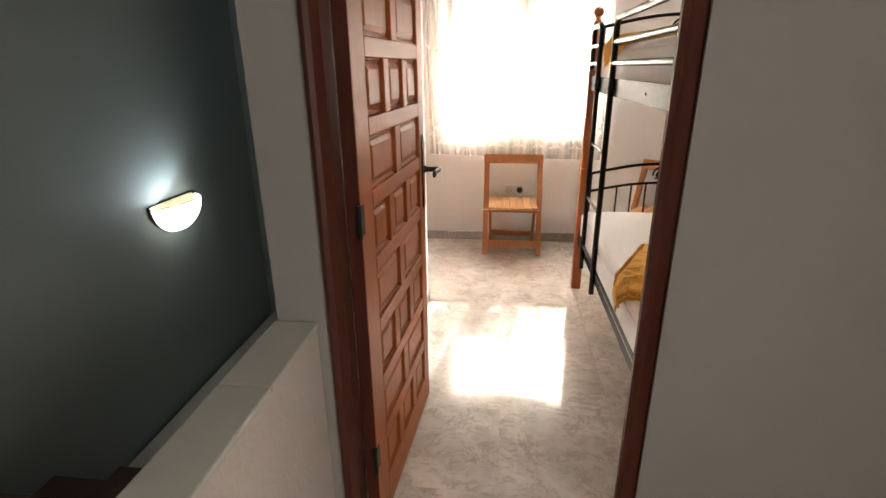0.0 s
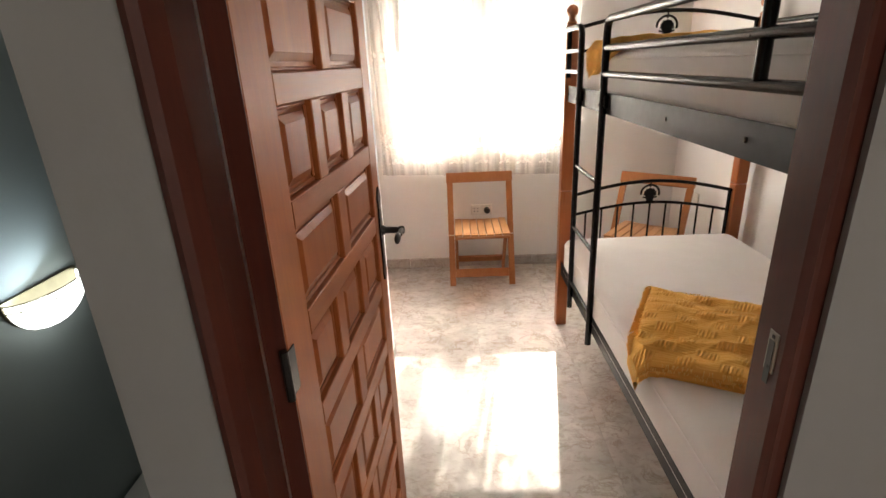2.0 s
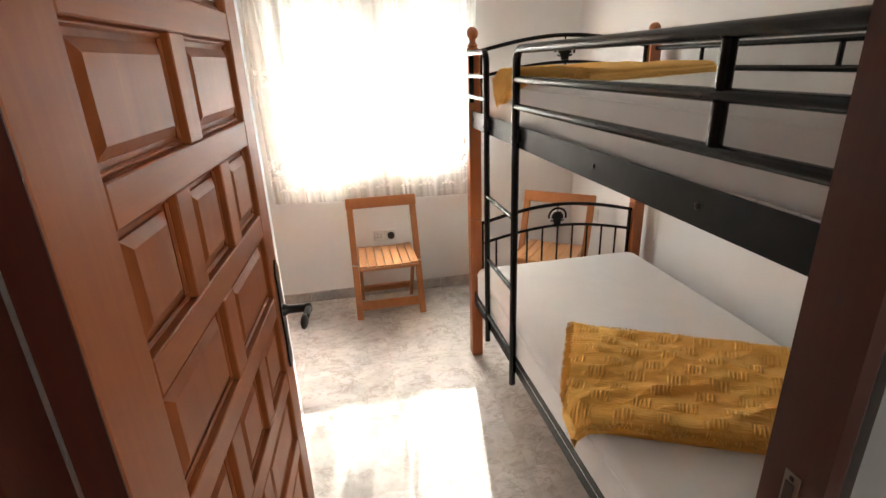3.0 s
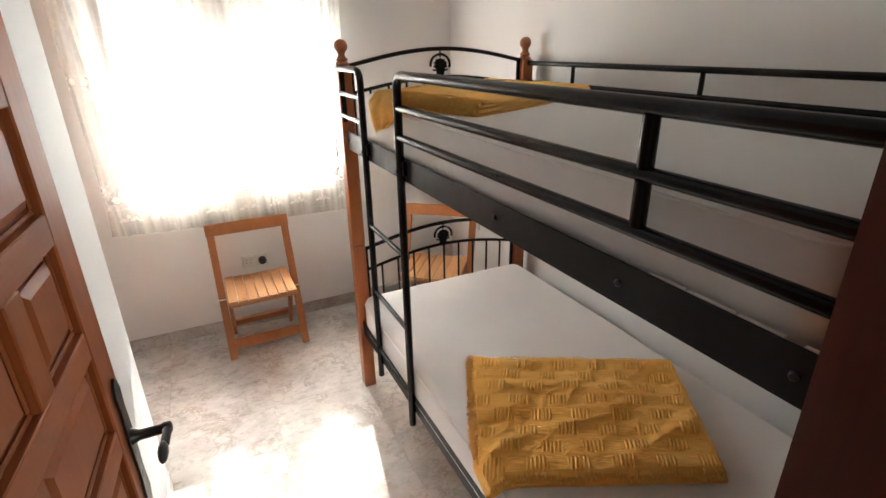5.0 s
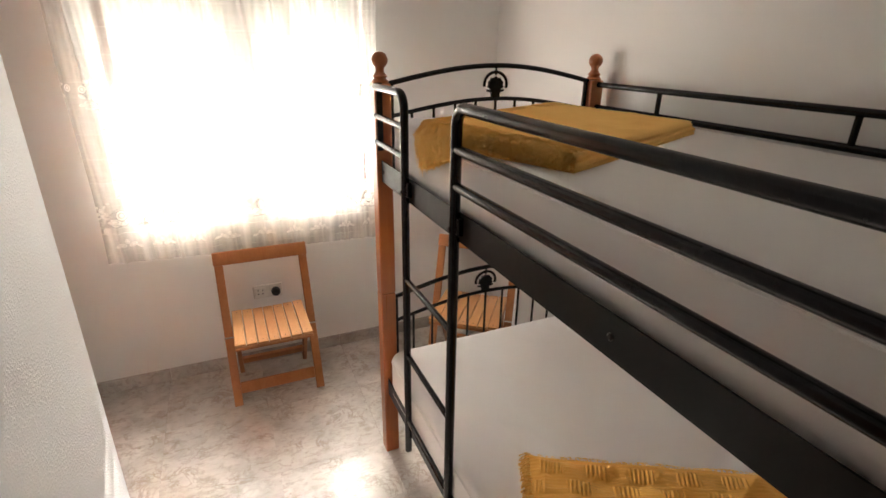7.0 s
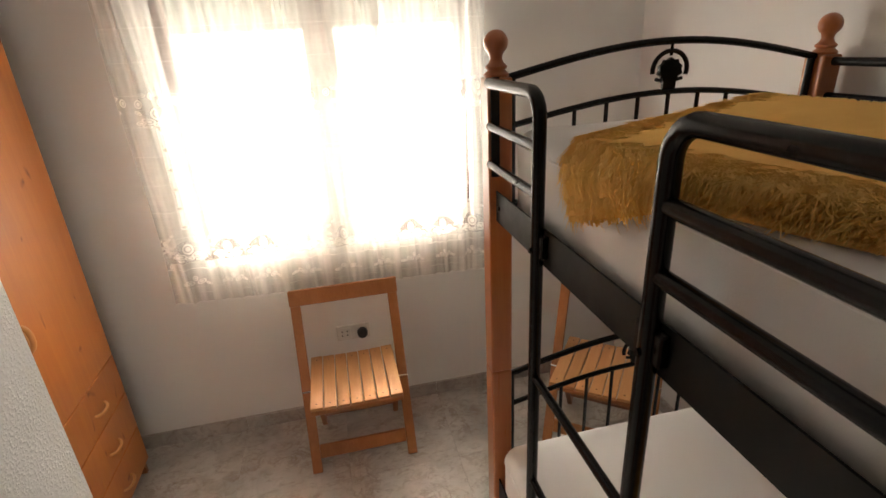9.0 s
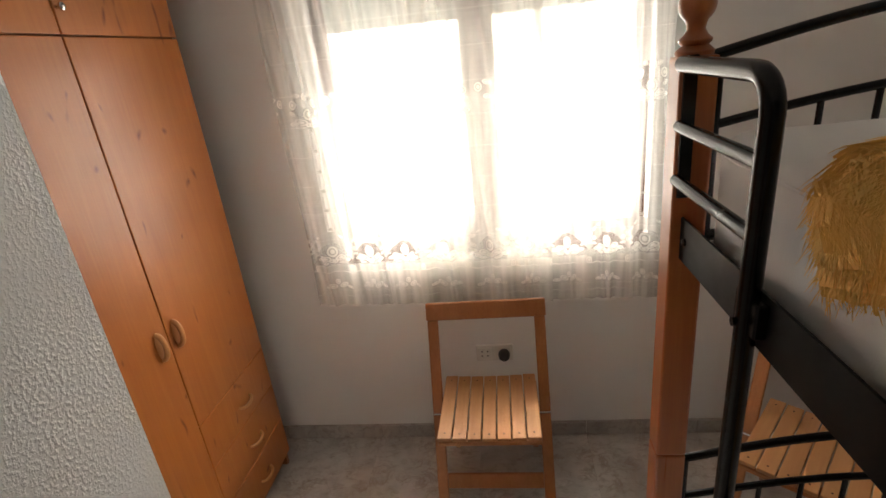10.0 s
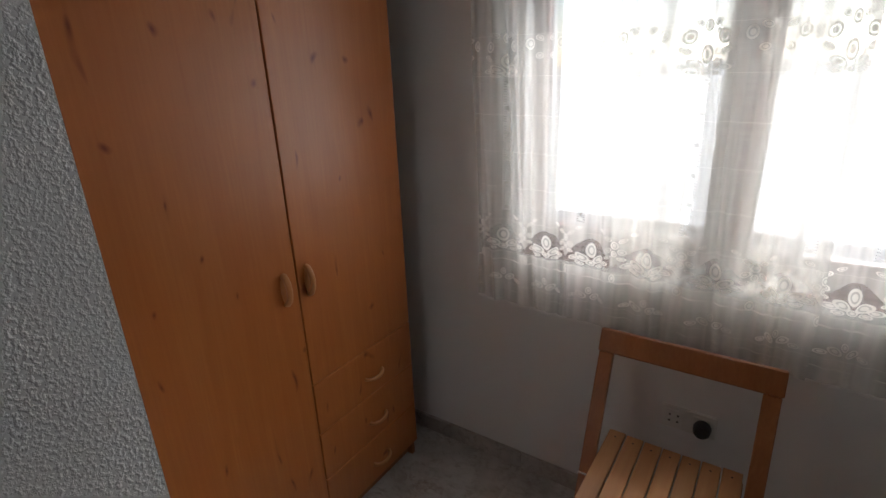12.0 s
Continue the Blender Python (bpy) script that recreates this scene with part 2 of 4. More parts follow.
    net_high = g.m("MULTIPLY", g.m("LESS_THAN", ph, 0.05), g.m("LESS_THAN", g.m("ABSOLUTE", g.m("SUBTRACT", v, 1.572)), g.m("SUBTRACT", 0.062, ph)))
    net = g.m("MAXIMUM", net_low, net_high)
    diag = g.m("MULTIPLY", g.m("ABSOLUTE", g.m("SINE", g.m("MULTIPLY", g.m("ADD", u, v), 700.0))), g.m("ABSOLUTE", g.m("SINE", g.m("MULTIPLY", g.m("SUBTRACT", u, v), 700.0))))
    net_fac = g.m("SUBTRACT", 0.48, g.m("MULTIPLY", diag, 0.36))
    line = g.m("MULTIPLY", g.m("LESS_THAN", ph, 0.0115), g.m("MULTIPLY", g.m("GREATER_THAN", v, 1.07), g.m("LESS_THAN", v, 1.485)))
    rung = g.m("GREATER_THAN", g.m("SINE", g.m("MULTIPLY", v, 6.2832 / 0.0075)), -0.1)
    side_post = g.m("GREATER_THAN", ph, 0.004)
    diamond = g.m("LESS_THAN", g.m("ADD", ph, g.m("MULTIPLY", g.m("ABSOLUTE", g.m("SUBTRACT", g.m("FRACT", g.m("DIVIDE", v, 0.08)), 0.5)), 0.08)), 0.0085)
    beads = g.m("SUBTRACT", 1.0, g.m("MAXIMUM", diamond, g.m("MULTIPLY", rung, side_post)))
    threads = g.m("MULTIPLY", g.m("SINE", g.m("MULTIPLY", v, 900.0)), g.m("SINE", g.m("MULTIPLY", u, 900.0)))
    bands = g.noise(g.coords((3, 3, 60)), 2.0, 3)
    rule = g.m("LESS_THAN", g.m("FRACT", g.m("DIVIDE", v, 0.115)), 0.012)
    pleat = g.n("TexNoise", Vector=g.n("CombineXYZ", X=g.m("MULTIPLY", u, 16.0), Y=g.m("MULTIPLY", v, 0.7)).outputs[0], Scale=1.0, Detail=2.5).outputs["Fac"]
    sheer = g.m("ADD", g.m("ADD", 0.60, g.m("MULTIPLY", threads, 0.06)), g.m("MULTIPLY", g.m("SUBTRACT", pleat, 0.5), 1.3))
    sheer = g.m("MINIMUM", g.m("MAXIMUM", sheer, 0.42), 0.95)
    sheer = g.m("ADD", sheer, g.m("MULTIPLY", g.m("SUBTRACT", bands, 0.5), 0.12))
    sheer = g.m("ADD", sheer, g.m("MULTIPLY", rule, 0.2))
    fac = g.m("ADD", g.m("MULTIPLY", sheer, g.m("SUBTRACT", 1.0, net)), g.m("MULTIPLY", net, net_fac))
    fac = g.m("SUBTRACT", fac, g.m("MULTIPLY", line, g.m("MULTIPLY", beads, 0.55)))
    fac = g.m("MAXIMUM", fac, g.m("MULTIPLY", flowers, 0.96), clamp=True)
    white = (0.84, 0.82, 0.77, 1)
    cloth_mix = g.n("MixShader", Fac=0.24, i1=g.n("BsdfDiffuse", Color=white).outputs[0], i2=g.n("BsdfTranslucent", Color=white).outputs[0])
    see = g.n("MixShader", Fac=fac, i1=g.n("BsdfTransparent").outputs[0], i2=cloth_mix.outputs[0])
    g.t.links.new(see.outputs[0], g.out.inputs[0])
    return g.mat


def slat_plastic():
    """Pale shutter slats that glow faintly with the daylight behind them."""
    g = Nodes("shutter_slat")
    col = (0.74, 0.80, 0.74, 1)
    mixed = g.n("MixShader", Fac=0.10, i1=g.n("BsdfDiffuse", Color=col).outputs[0], i2=g.n("BsdfTranslucent", Color=col).outputs[0])
    g.t.links.new(mixed.outputs[0], g.out.inputs[0])
    return g.mat


def glass():
    g = Nodes("window_glass")
    return g.set(Base_Color=(0.97, 0.99, 0.98), Roughness=0.0, Transmission_Weight=1.0, IOR=1.45)


def glowing(name, col, strength):
    g = Nodes(name)
    return g.set(Base_Color=col, Emission_Color=col, Emission_Strength=strength, Roughness=0.3)


WHITE = plaster("white_plaster", (0.82, 0.81, 0.79), 0.25)
GOTELE = plaster("stippled_white_plaster", (0.88, 0.895, 0.91), 0.48, 1.0, 0.7)
CEIL = plaster("ceiling_paint", (0.86, 0.855, 0.84), 0.15)
GREY = plaster("grey_stair_paint", (0.27, 0.305, 0.30), 0.2, rough=0.6)
# white hall plaster darkened: the hall's dimness is put into its colour
HALL_DIMMED = plaster("hall_plaster_dimmed", (0.35, 0.34, 0.33), 0.35, rough=0.7)
# lighter, pinkish hall plaster: warm bounced light is put into the colour
PARAPET_LIT = plaster("parapet_plaster_lit", (0.70, 0.63, 0.60), 0.9, rough=0.6)
DOORWOOD = wood("door_wood", (0.50, 0.148, 0.034), (0.34, 0.080, 0.018), 2, 0.5, 0.0)
RAILWOOD = wood("door_rail_wood", (0.50, 0.148, 0.034), (0.35, 0.085, 0.019), 0, 0.5, 0.0)
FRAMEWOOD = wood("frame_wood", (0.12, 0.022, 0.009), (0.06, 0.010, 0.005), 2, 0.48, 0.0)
BEDWOOD = wood("bed_wood", (0.50, 0.16, 0.045), (0.36, 0.09, 0.022), 2, 0.3, 0.5)
CHAIRWOOD = wood("chair_wood", (0.50, 0.21, 0.07), (0.36, 0.125, 0.036), 2, 0.4, 0.3)
SLATWOOD = wood("slat_wood", (0.62, 0.32, 0.13), (0.50, 0.22, 0.08), 1, 0.4, 0.3)
PINE = wood("knotty_pine_foil", (0.56, 0.20, 0.046), (0.45, 0.13, 0.027), 2, 0.4, 0.25, knots=True, spread=0.0)
PINE_DARK = wood("pine_edge", (0.36, 0.14, 0.04), (0.24, 0.075, 0.02), 2, 0.45, 0.1)
HANDLEWOOD = wood("handle_wood", (0.66, 0.32, 0.12), (0.56, 0.24, 0.08), 2, 0.35, 0.3)
BLACK = metal("black_enamel", (0.006, 0.006, 0.0065), 0.24, coat=0.0)
BLACK.node_tree.nodes["Principled BSDF"].inputs["Specular IOR Level"].default_value = 0.26
RAILBLACK = metal("satin_black_steel", (0.006, 0.006, 0.0065), 0.45, coat=0.0)
RAILBLACK.node_tree.nodes["Principled BSDF"].inputs["Specular IOR Level"].default_value = 0.2
IRON = metal("dark_iron", (0.02, 0.018, 0.016), 0.4, 0.6)
CHROME = metal("polished_metal", (0.7, 0.68, 0.64), 0.2, 1.0, 0.0)
BRASS = metal("aged_brass", (0.22, 0.19, 0.13), 0.4, 1.0, 0.0)
BRASSY = metal("worn_nickel", (0.34, 0.31, 0.27), 0.4, 0.8, 0.0)
ALU = metal("white_aluminium", (0.75, 0.76, 0.76), 0.35)
PLASTIC = metal("white_plastic", (0.82, 0.80, 0.75), 0.35)
PLUGBLACK = metal("black_plastic", (0.02, 0.02, 0.02), 0.4)
TILE = marble("polished_floor_tile", (0.60, 0.565, 0.53), (0.30, 0.22, 0.165), 0.06)
SKIRT = marble("skirting_tile_stone", (0.50, 0.46, 0.43), (0.30, 0.26, 0.23), 0.2)
GROUT = plaster("grout", (0.55, 0.52, 0.48), 0.2)
SHEET = cloth("white_fitted_sheet", (0.82, 0.80, 0.78))
MUSTARD = woven("mustard_weave", (0.98, 0.51, 0.12))
FRINGE = yarn("mustard_yarn", (1.0, 0.66, 0.22))
THROWBACK = cloth("mustard_wool", (0.98, 0.56, 0.16), 240, wrinkle=0.3)
LACE = lace()
GLASS = glass()
WINWOOD = wood("window_frame_wood", (0.12, 0.042, 0.026), (0.07, 0.024, 0.014), 2, 0.45, 0.0)
GROUND = plaster("outside_paving", (0.40, 0.36, 0.32), 0.5)
STEPTILE = marble("stair_tile", (0.10, 0.055, 0.035), (0.06, 0.03, 0.02), 0.25)
SHUTTER = slat_plastic()
LAMPGLASS = glowing("lit_lamp_glass", (0.82, 0.95, 1.0), 0.7)


# ---- shapes ----
OFF = {}


def thing(name, at, label="", category="", group="", kind="", turn=0.0, local=False):
    """An empty that carries parts. Unless local, the parts are given in world metres."""
    ob = new(name)
    ob.empty_display_size = 0.1
    ob.location, ob.rotation_euler = at, (0, 0, radians(turn))
    OFF[ob] = Vector((0, 0, 0)) if local else Vector(at)
    return tagged(ob, label, category, group, kind)


def mesh_of(name, bm, material, smooth=False):
    bmesh.ops.recalc_face_normals(bm, faces=bm.faces[:])
    me = bpy.data.meshes.new(name)
    bm.to_mesh(me)
    bm.free()
    me.materials.append(material)
    if smooth:
        for p in me.polygons:
            p.use_smooth = True
        me.set_sharp_from_angle(angle=radians(40))
    return me


def part(name, bm, material, parent, label="", smooth=False):
    off = OFF.get(parent, Vector((0, 0, 0)))
    bmesh.ops.translate(bm, verts=bm.verts[:], vec=-off)
    ob = new(name, mesh_of(name, bm, material, smooth))
    ob.parent = parent
    OFF[ob] = off
    return tagged(ob, label)


def solid(name, bm, material, label="", category="", group="", kind="", smooth=False):
    """A top-level thing of one mesh, its origin at its base."""
    xs = [v.co for v in bm.verts]
    lo = Vector([min(c[i] for c in xs) for i in range(3)])
    hi = Vector([max(c[i] for c in xs) for i in range(3)])
    at = Vector(((lo.x + hi.x) / 2, (lo.y + hi.y) / 2, lo.z))
    bmesh.ops.translate(bm, verts=bm.verts[:], vec=-at)
    ob = new(name, mesh_of(name, bm, material, smooth))
    ob.location = at
    OFF[ob] = at
    return tagged(ob, label, category, group, kind)


def box(x0, y0, z0, x1, y1, z1, bevel=0.0, bm=None, seg=1):
    bm = bm or bmesh.new()
    made = bmesh.ops.create_cube(bm, size=1.0)["verts"]
    for v in made:
        v.co = Vector((x0 + (v.co.x + 0.5) * (x1 - x0), y0 + (v.co.y + 0.5) * (y1 - y0), z0 + (v.co.z + 0.5) * (z1 - z0)))
    if bevel:
        edges = list({e for v in made for e in v.link_edges})
        bmesh.ops.bevel(bm, geom=edges, offset=bevel, segments=seg, affect="EDGES", profile=0.5)
    return bm


def tube(points, r, sides=10, bm=None, square=False):
    """A round bar swept along points."""
    bm = bm or bmesh.new()
    pts = [Vector(p) for p in points]
    rings = []
    side = None
    for i, p in enumerate(pts):
        d = (pts[min(i + 1, len(pts) - 1)] - pts[max(i - 1, 0)]).normalized()
        if side is None:
            side = d.cross(Vector((0, 0, 1)) if abs(d.z) < 0.9 else Vector((1, 0, 0))).normalized()
        side = (side - d * side.dot(d)).normalized()
        up = d.cross(side)
        rings.append([bm.verts.new(p + (side * math.cos(2 * math.pi * k / sides) + up * math.sin(2 * math.pi * k / sides)) * r) for k in range(sides)])
    for a, b in zip(rings, rings[1:]):
        for k in range(sides):
            bm.faces.new((a[k], a[(k + 1) % sides], b[(k + 1) % sides], b[k]))
    bm.faces.new(rings[0][::-1])
    bm.faces.new(rings[-1])
    return bm


def lathe(x, y, profile, sides=20, bm=None):
    bm = bm or bmesh.new()
    rings = [[bm.verts.new((x + r * math.cos(2 * math.pi * k / sides), y + r * math.sin(2 * math.pi * k / sides), z)) for k in range(sides)] for r, z in profile]
    for a, b in zip(rings, rings[1:]):
        for k in range(sides):
            bm.faces.new((a[k], a[(k + 1) % sides], b[(k + 1) % sides], b[k]))
    bm.faces.new(rings[0][::-1])
    bm.faces.new(rings[-1])
    return bm


def prism(outline, lo, hi, axis="x", bm=None):
    """A plate: an outline of (a, b) pairs in the plane across the axis, from lo to hi along it."""
    bm = bm or bmesh.new()
    place = {"x": lambda a, b, c: (c, a, b), "y": lambda a, b, c: (a, c, b), "z": lambda a, b, c: (a, b, c)}[axis]
    one = [bm.verts.new(place(a, b, lo)) for a, b in outline]
    two = [bm.verts.new(place(a, b, hi)) for a, b in outline]
    bm.faces.new(one[::-1])
    bm.faces.new(two)
    for k in range(len(one)):
        j = (k + 1) % len(one)
        bm.faces.new((one[k], one[j], two[j], two[k]))
    return bm


def turn_bm(bm, m):
    bmesh.ops.transform(bm, matrix=m, verts=bm.verts[:])
    return bm


# ---- the place: sizes ----
TOP = 2.5
ROOM_X0, ROOM_X1, ROOM_Y0, ROOM_Y1 = -0.464, 1.55, 1.222, 4.29
RECESS_X, RECESS_Y = -1.43, 3.034
DOOR_X0, DOOR_X1, DOOR_TOP = -0.403, 0.357, 2.04
HALL_Y = 1.15
WIN_X0, WIN_X1, WIN_Z0, WIN_Z1 = -0.47, 0.74, 0.93, 2.12


def wall(name, blocks, material, label):
    bm = bmesh.new()
    for b in blocks:
        box(*b, bm=bm)
    return solid(name, bm, material, label, kind="structure")


wall("wall_window", [(RECESS_X - 0.12, ROOM_Y1, -0.1, WIN_X0, 4.54, TOP), (WIN_X1, ROOM_Y1, -0.1, 1.67, 4.54, TOP),
                     (WIN_X0, ROOM_Y1, -0.1, WIN_X1, 4.54, WIN_Z0), (WIN_X0, ROOM_Y1, WIN_Z1, WIN_X1, 4.54, TOP)], WHITE, "white painted plaster wall around the curtained window")
wall("wall_bed_side", [(ROOM_X1, HALL_Y, -0.1, 1.67, ROOM_Y1, TOP)], WHITE, "smooth white wall alongside the bunk bed")
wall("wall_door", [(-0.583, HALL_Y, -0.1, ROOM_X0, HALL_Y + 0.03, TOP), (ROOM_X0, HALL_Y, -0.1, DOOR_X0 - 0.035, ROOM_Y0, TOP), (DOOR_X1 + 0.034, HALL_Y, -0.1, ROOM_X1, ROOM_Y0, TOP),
                   (DOOR_X0 - 0.035, HALL_Y, DOOR_TOP + 0.035, DOOR_X1 + 0.034, ROOM_Y0, TOP)], HALL_DIMMED, "white partition wall around the bedroom door, dimness put into its paint")
wall("wall_partition", [(-0.583, HALL_Y + 0.03, -0.1, ROOM_X0, RECESS_Y, TOP)], GOTELE, "stippled white partition beside the open door")
wall("wall_recess", [(RECESS_X - 0.12, RECESS_Y - 0.12, -0.1, -0.583, RECESS_Y, TOP), (RECESS_X - 0.12, RECESS_Y, -0.1, RECESS_X, ROOM_Y1, TOP)], WHITE, "white walls of the wardrobe recess")
for k, (blk, txt) in enumerate((((-1.57, -2.6, -2.7, -1.45, 2.897, TOP), "dark grey painted side wall of the stairwell"), ((-1.45, 2.777, -2.7, -0.583, 2.897, TOP), "dark grey painted end wall of the stairwell"),
                                 ((-0.583, HALL_Y, -2.7, -0.56, 2.9, -0.1), "grey painted wall under the bedroom floor"), ((-1.45, -2.6, -2.7, -0.583, -2.48, TOP), "grey painted wall at the top of the stairwell"))):
    wall("wall_stair_" + ("side", "end", "low", "back")[k], [blk], GREY, txt)
# out-of-view hall walls, with a gap for the added glazed door
wall("wall_hall", [(1.55, -0.9, -0.1, 1.67, HALL_Y, TOP), (1.55, -2.48, -0.1, 1.67, -1.8, TOP), (-0.583, -2.6, -0.1, 1.67, -2.48, TOP), (1.55, -1.8, 2.1, 1.67, -0.9, TOP)], HALL_DIMMED, "white hallway walls out of view, dimness put into their paint")
solid("ceiling", box(-1.57, -2.6, TOP, 1.67, 4.54, TOP + 0.12), CEIL, "plain white ceiling", kind="structure")

parapet = thing("parapet", (-0.524, -0.7, 0), "low white plastered parapet with a rounded capping above the stairwell", "low wall", kind="structure")
part("body", box(-0.583, -2.48, -2.7, -0.4765, 1.148, 0.811), PARAPET_LIT, parapet)
CAPPING = plaster("capping_paint", (0.62, 0.62, 0.58), 0.3, rough=0.4)
for y0, y1 in ((-2.48, 0.8602), (0.8614, 1.147)):
    part("capping", box(-0.590, y0, 0.8115, -0.470, y1, 0.827, 0.005, seg=2), CAPPING, parapet, "smooth pale capping strip with worn edge")

# floors
floor = thing("floor", (0.1, 1, 0), "polished grey-beige marble-look floor tiles with thin joints", "floor", kind="structure")
part("bed", box(-0.466, -2.48, -0.1, 1.55, HALL_Y, -0.011), GROUT, floor)
part("bed", box(RECESS_X, HALL_Y, -0.1, ROOM_X1, ROOM_Y1, -0.011), GROUT, floor)
solid("ground", box(-1500, -1500, -3.0, 1500, 1500, -2.9), GROUND, "paved ground outside below the window", "ground", kind="structure")


# ---- door and its frame ----
def moulding(x0, x1, side):
    """A jamb with a stepped profile, from the hall face to the room face; side is +1 where the opening lies at greater x."""
    a, b = (x0, x1) if side > 0 else (x1, x0)
    out = [(a, 1.138), (a + side * 0.012, 1.131), (a + side * 0.024, 1.136), (b, 1.162), (b, 1.232), (a, 1.232)]
    return prism(out, 0.0, DOOR_TOP + 0.035, "z")


frame_ob = thing("door_frame", (-0.03, 1.19, 0), "dark red-brown varnished wooden door frame", "door frame", kind="structure")
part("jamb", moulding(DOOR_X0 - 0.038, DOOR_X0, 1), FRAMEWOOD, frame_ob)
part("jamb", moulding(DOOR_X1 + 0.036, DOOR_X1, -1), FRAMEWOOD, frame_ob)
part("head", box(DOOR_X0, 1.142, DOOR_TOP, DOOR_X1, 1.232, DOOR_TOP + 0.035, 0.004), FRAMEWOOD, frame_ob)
strike = part("strike_plate", box(0.3553, 1.180, 1.085, 0.3572, 1.202, 1.150, 0.001), BRASSY, frame_ob, "worn brass strike plate")
part("latch_hole", box(0.3545, 1.186, 1.065, 0.3552, 1.198, 1.135), PLUGBLACK, strike)
for z in (1.142, 1.093):
    part("screw", box(0.3543, 1.188, z - 0.003, 0.3552, 1.194, z + 0.003, 0.0005), IRON, strike)

door = thing("door_1", (-0.363, 1.236, 0.012), "open honey-brown wooden door with staggered raised panels", "door", kind="structure", turn=90 - 3.9, local=True)
# local x runs from hinge to lock, the hall face looks to -y
LEAF_W, LEAF_T, LEAF_H = 0.755, 0.038, 2.015
ROWS_TOP = [1.86 - 0.197 * k for k in range(9)]
TWO, THREE = [(0.108, 0.355), (0.415, 0.672)], [(0.108, 0.262), (0.318, 0.466), (0.522, 0.672)]
part("core", box(0.01, 0.017, 0.01, LEAF_W - 0.01, 0.028, LEAF_H - 0.01), DOORWOOD, door)
part("back", box(0.002, 0.028, 0.002, LEAF_W - 0.002, LEAF_T, LEAF_H - 0.002, 0.002), DOORWOOD, door)
part("stile", box(0, 0, 0, 0.105, 0.0278, LEAF_H, 0.003), DOORWOOD, door)
part("stile", box(0.675, 0, 0, LEAF_W, 0.0278, LEAF_H, 0.003), DOORWOOD, door)
rails = [(ROWS_TOP[0], LEAF_H)] + [(ROWS_TOP[k + 1], ROWS_TOP[k] - 0.148) for k in range(8)] + [(0.0, ROWS_TOP[8] - 0.148)]
for lo, hi in rails:
    part("rail", box(0.1052, 0.0003, lo, 0.6748, 0.0277, hi, 0.002), RAILWOOD, door)
for k, top in enumerate(ROWS_TOP):
    cells = THREE if k % 2 == 0 else TWO
    for (a, b), (c, d) in zip(cells, cells[1:]):
        part("muntin", box(b + 0.002, 0.0005, top - 0.1478, c - 0.002, 0.0276, top - 0.0002, 0.002), DOORWOOD, door)
    for a, b in cells:
        z0, z1 = top - 0.148, top
        bm = bmesh.new()
        m1, m2 = 0.016, 0.030
        outer = [bm.verts.new(p) for p in ((a, 0.0168, z0), (b, 0.0168, z0), (b, 0.0168, z1), (a, 0.0168, z1))]
        foot = [bm.verts.new(p) for p in ((a + m1, 0.0168, z0 + m1), (b - m1, 0.0168, z0 + m1), (b - m1, 0.0168, z1 - m1), (a + m1, 0.0168, z1 - m1))]
        lip = [bm.verts.new((v.co.x, 0.0125, v.co.z)) for v in foot]
        crown = [bm.verts.new(p) for p in ((a + m2, 0.0055, z0 + m2), (b - m2, 0.0055, z0 + m2), (b - m2, 0.0055, z1 - m2), (a + m2, 0.0055, z1 - m2))]
        for r1, r2 in ((outer, foot), (foot, lip), (lip, crown)):
            for i in range(4):
                j = (i + 1) % 4
                bm.faces.new((r1[i], r1[j], r2[j], r2[i]))
        bm.faces.new(crown)
        part("panel", bm, DOORWOOD, door)
        bm = bmesh.new()
        w = 0.008
        for q in ((a, b, z0, z0 + w), (a, b, z1 - w, z1), (a, a + w, z0 + w, z1 - w), (b - w, b, z0 + w, z1 - w)):
            box(q[0], 0.0105, q[2], q[1], 0.0166, q[3], 0.003, bm=bm)
        part("panel_moulding", bm, DOORWOOD, door)
# added dark strip: shade on the hinge edge, put into colour
part("edge_strip", box(-0.0025, 0.0005, 0.001, -0.0003, 0.0375, LEAF_H - 0.001), FRAMEWOOD, door, "dark strip for the shade on the leaf edge")
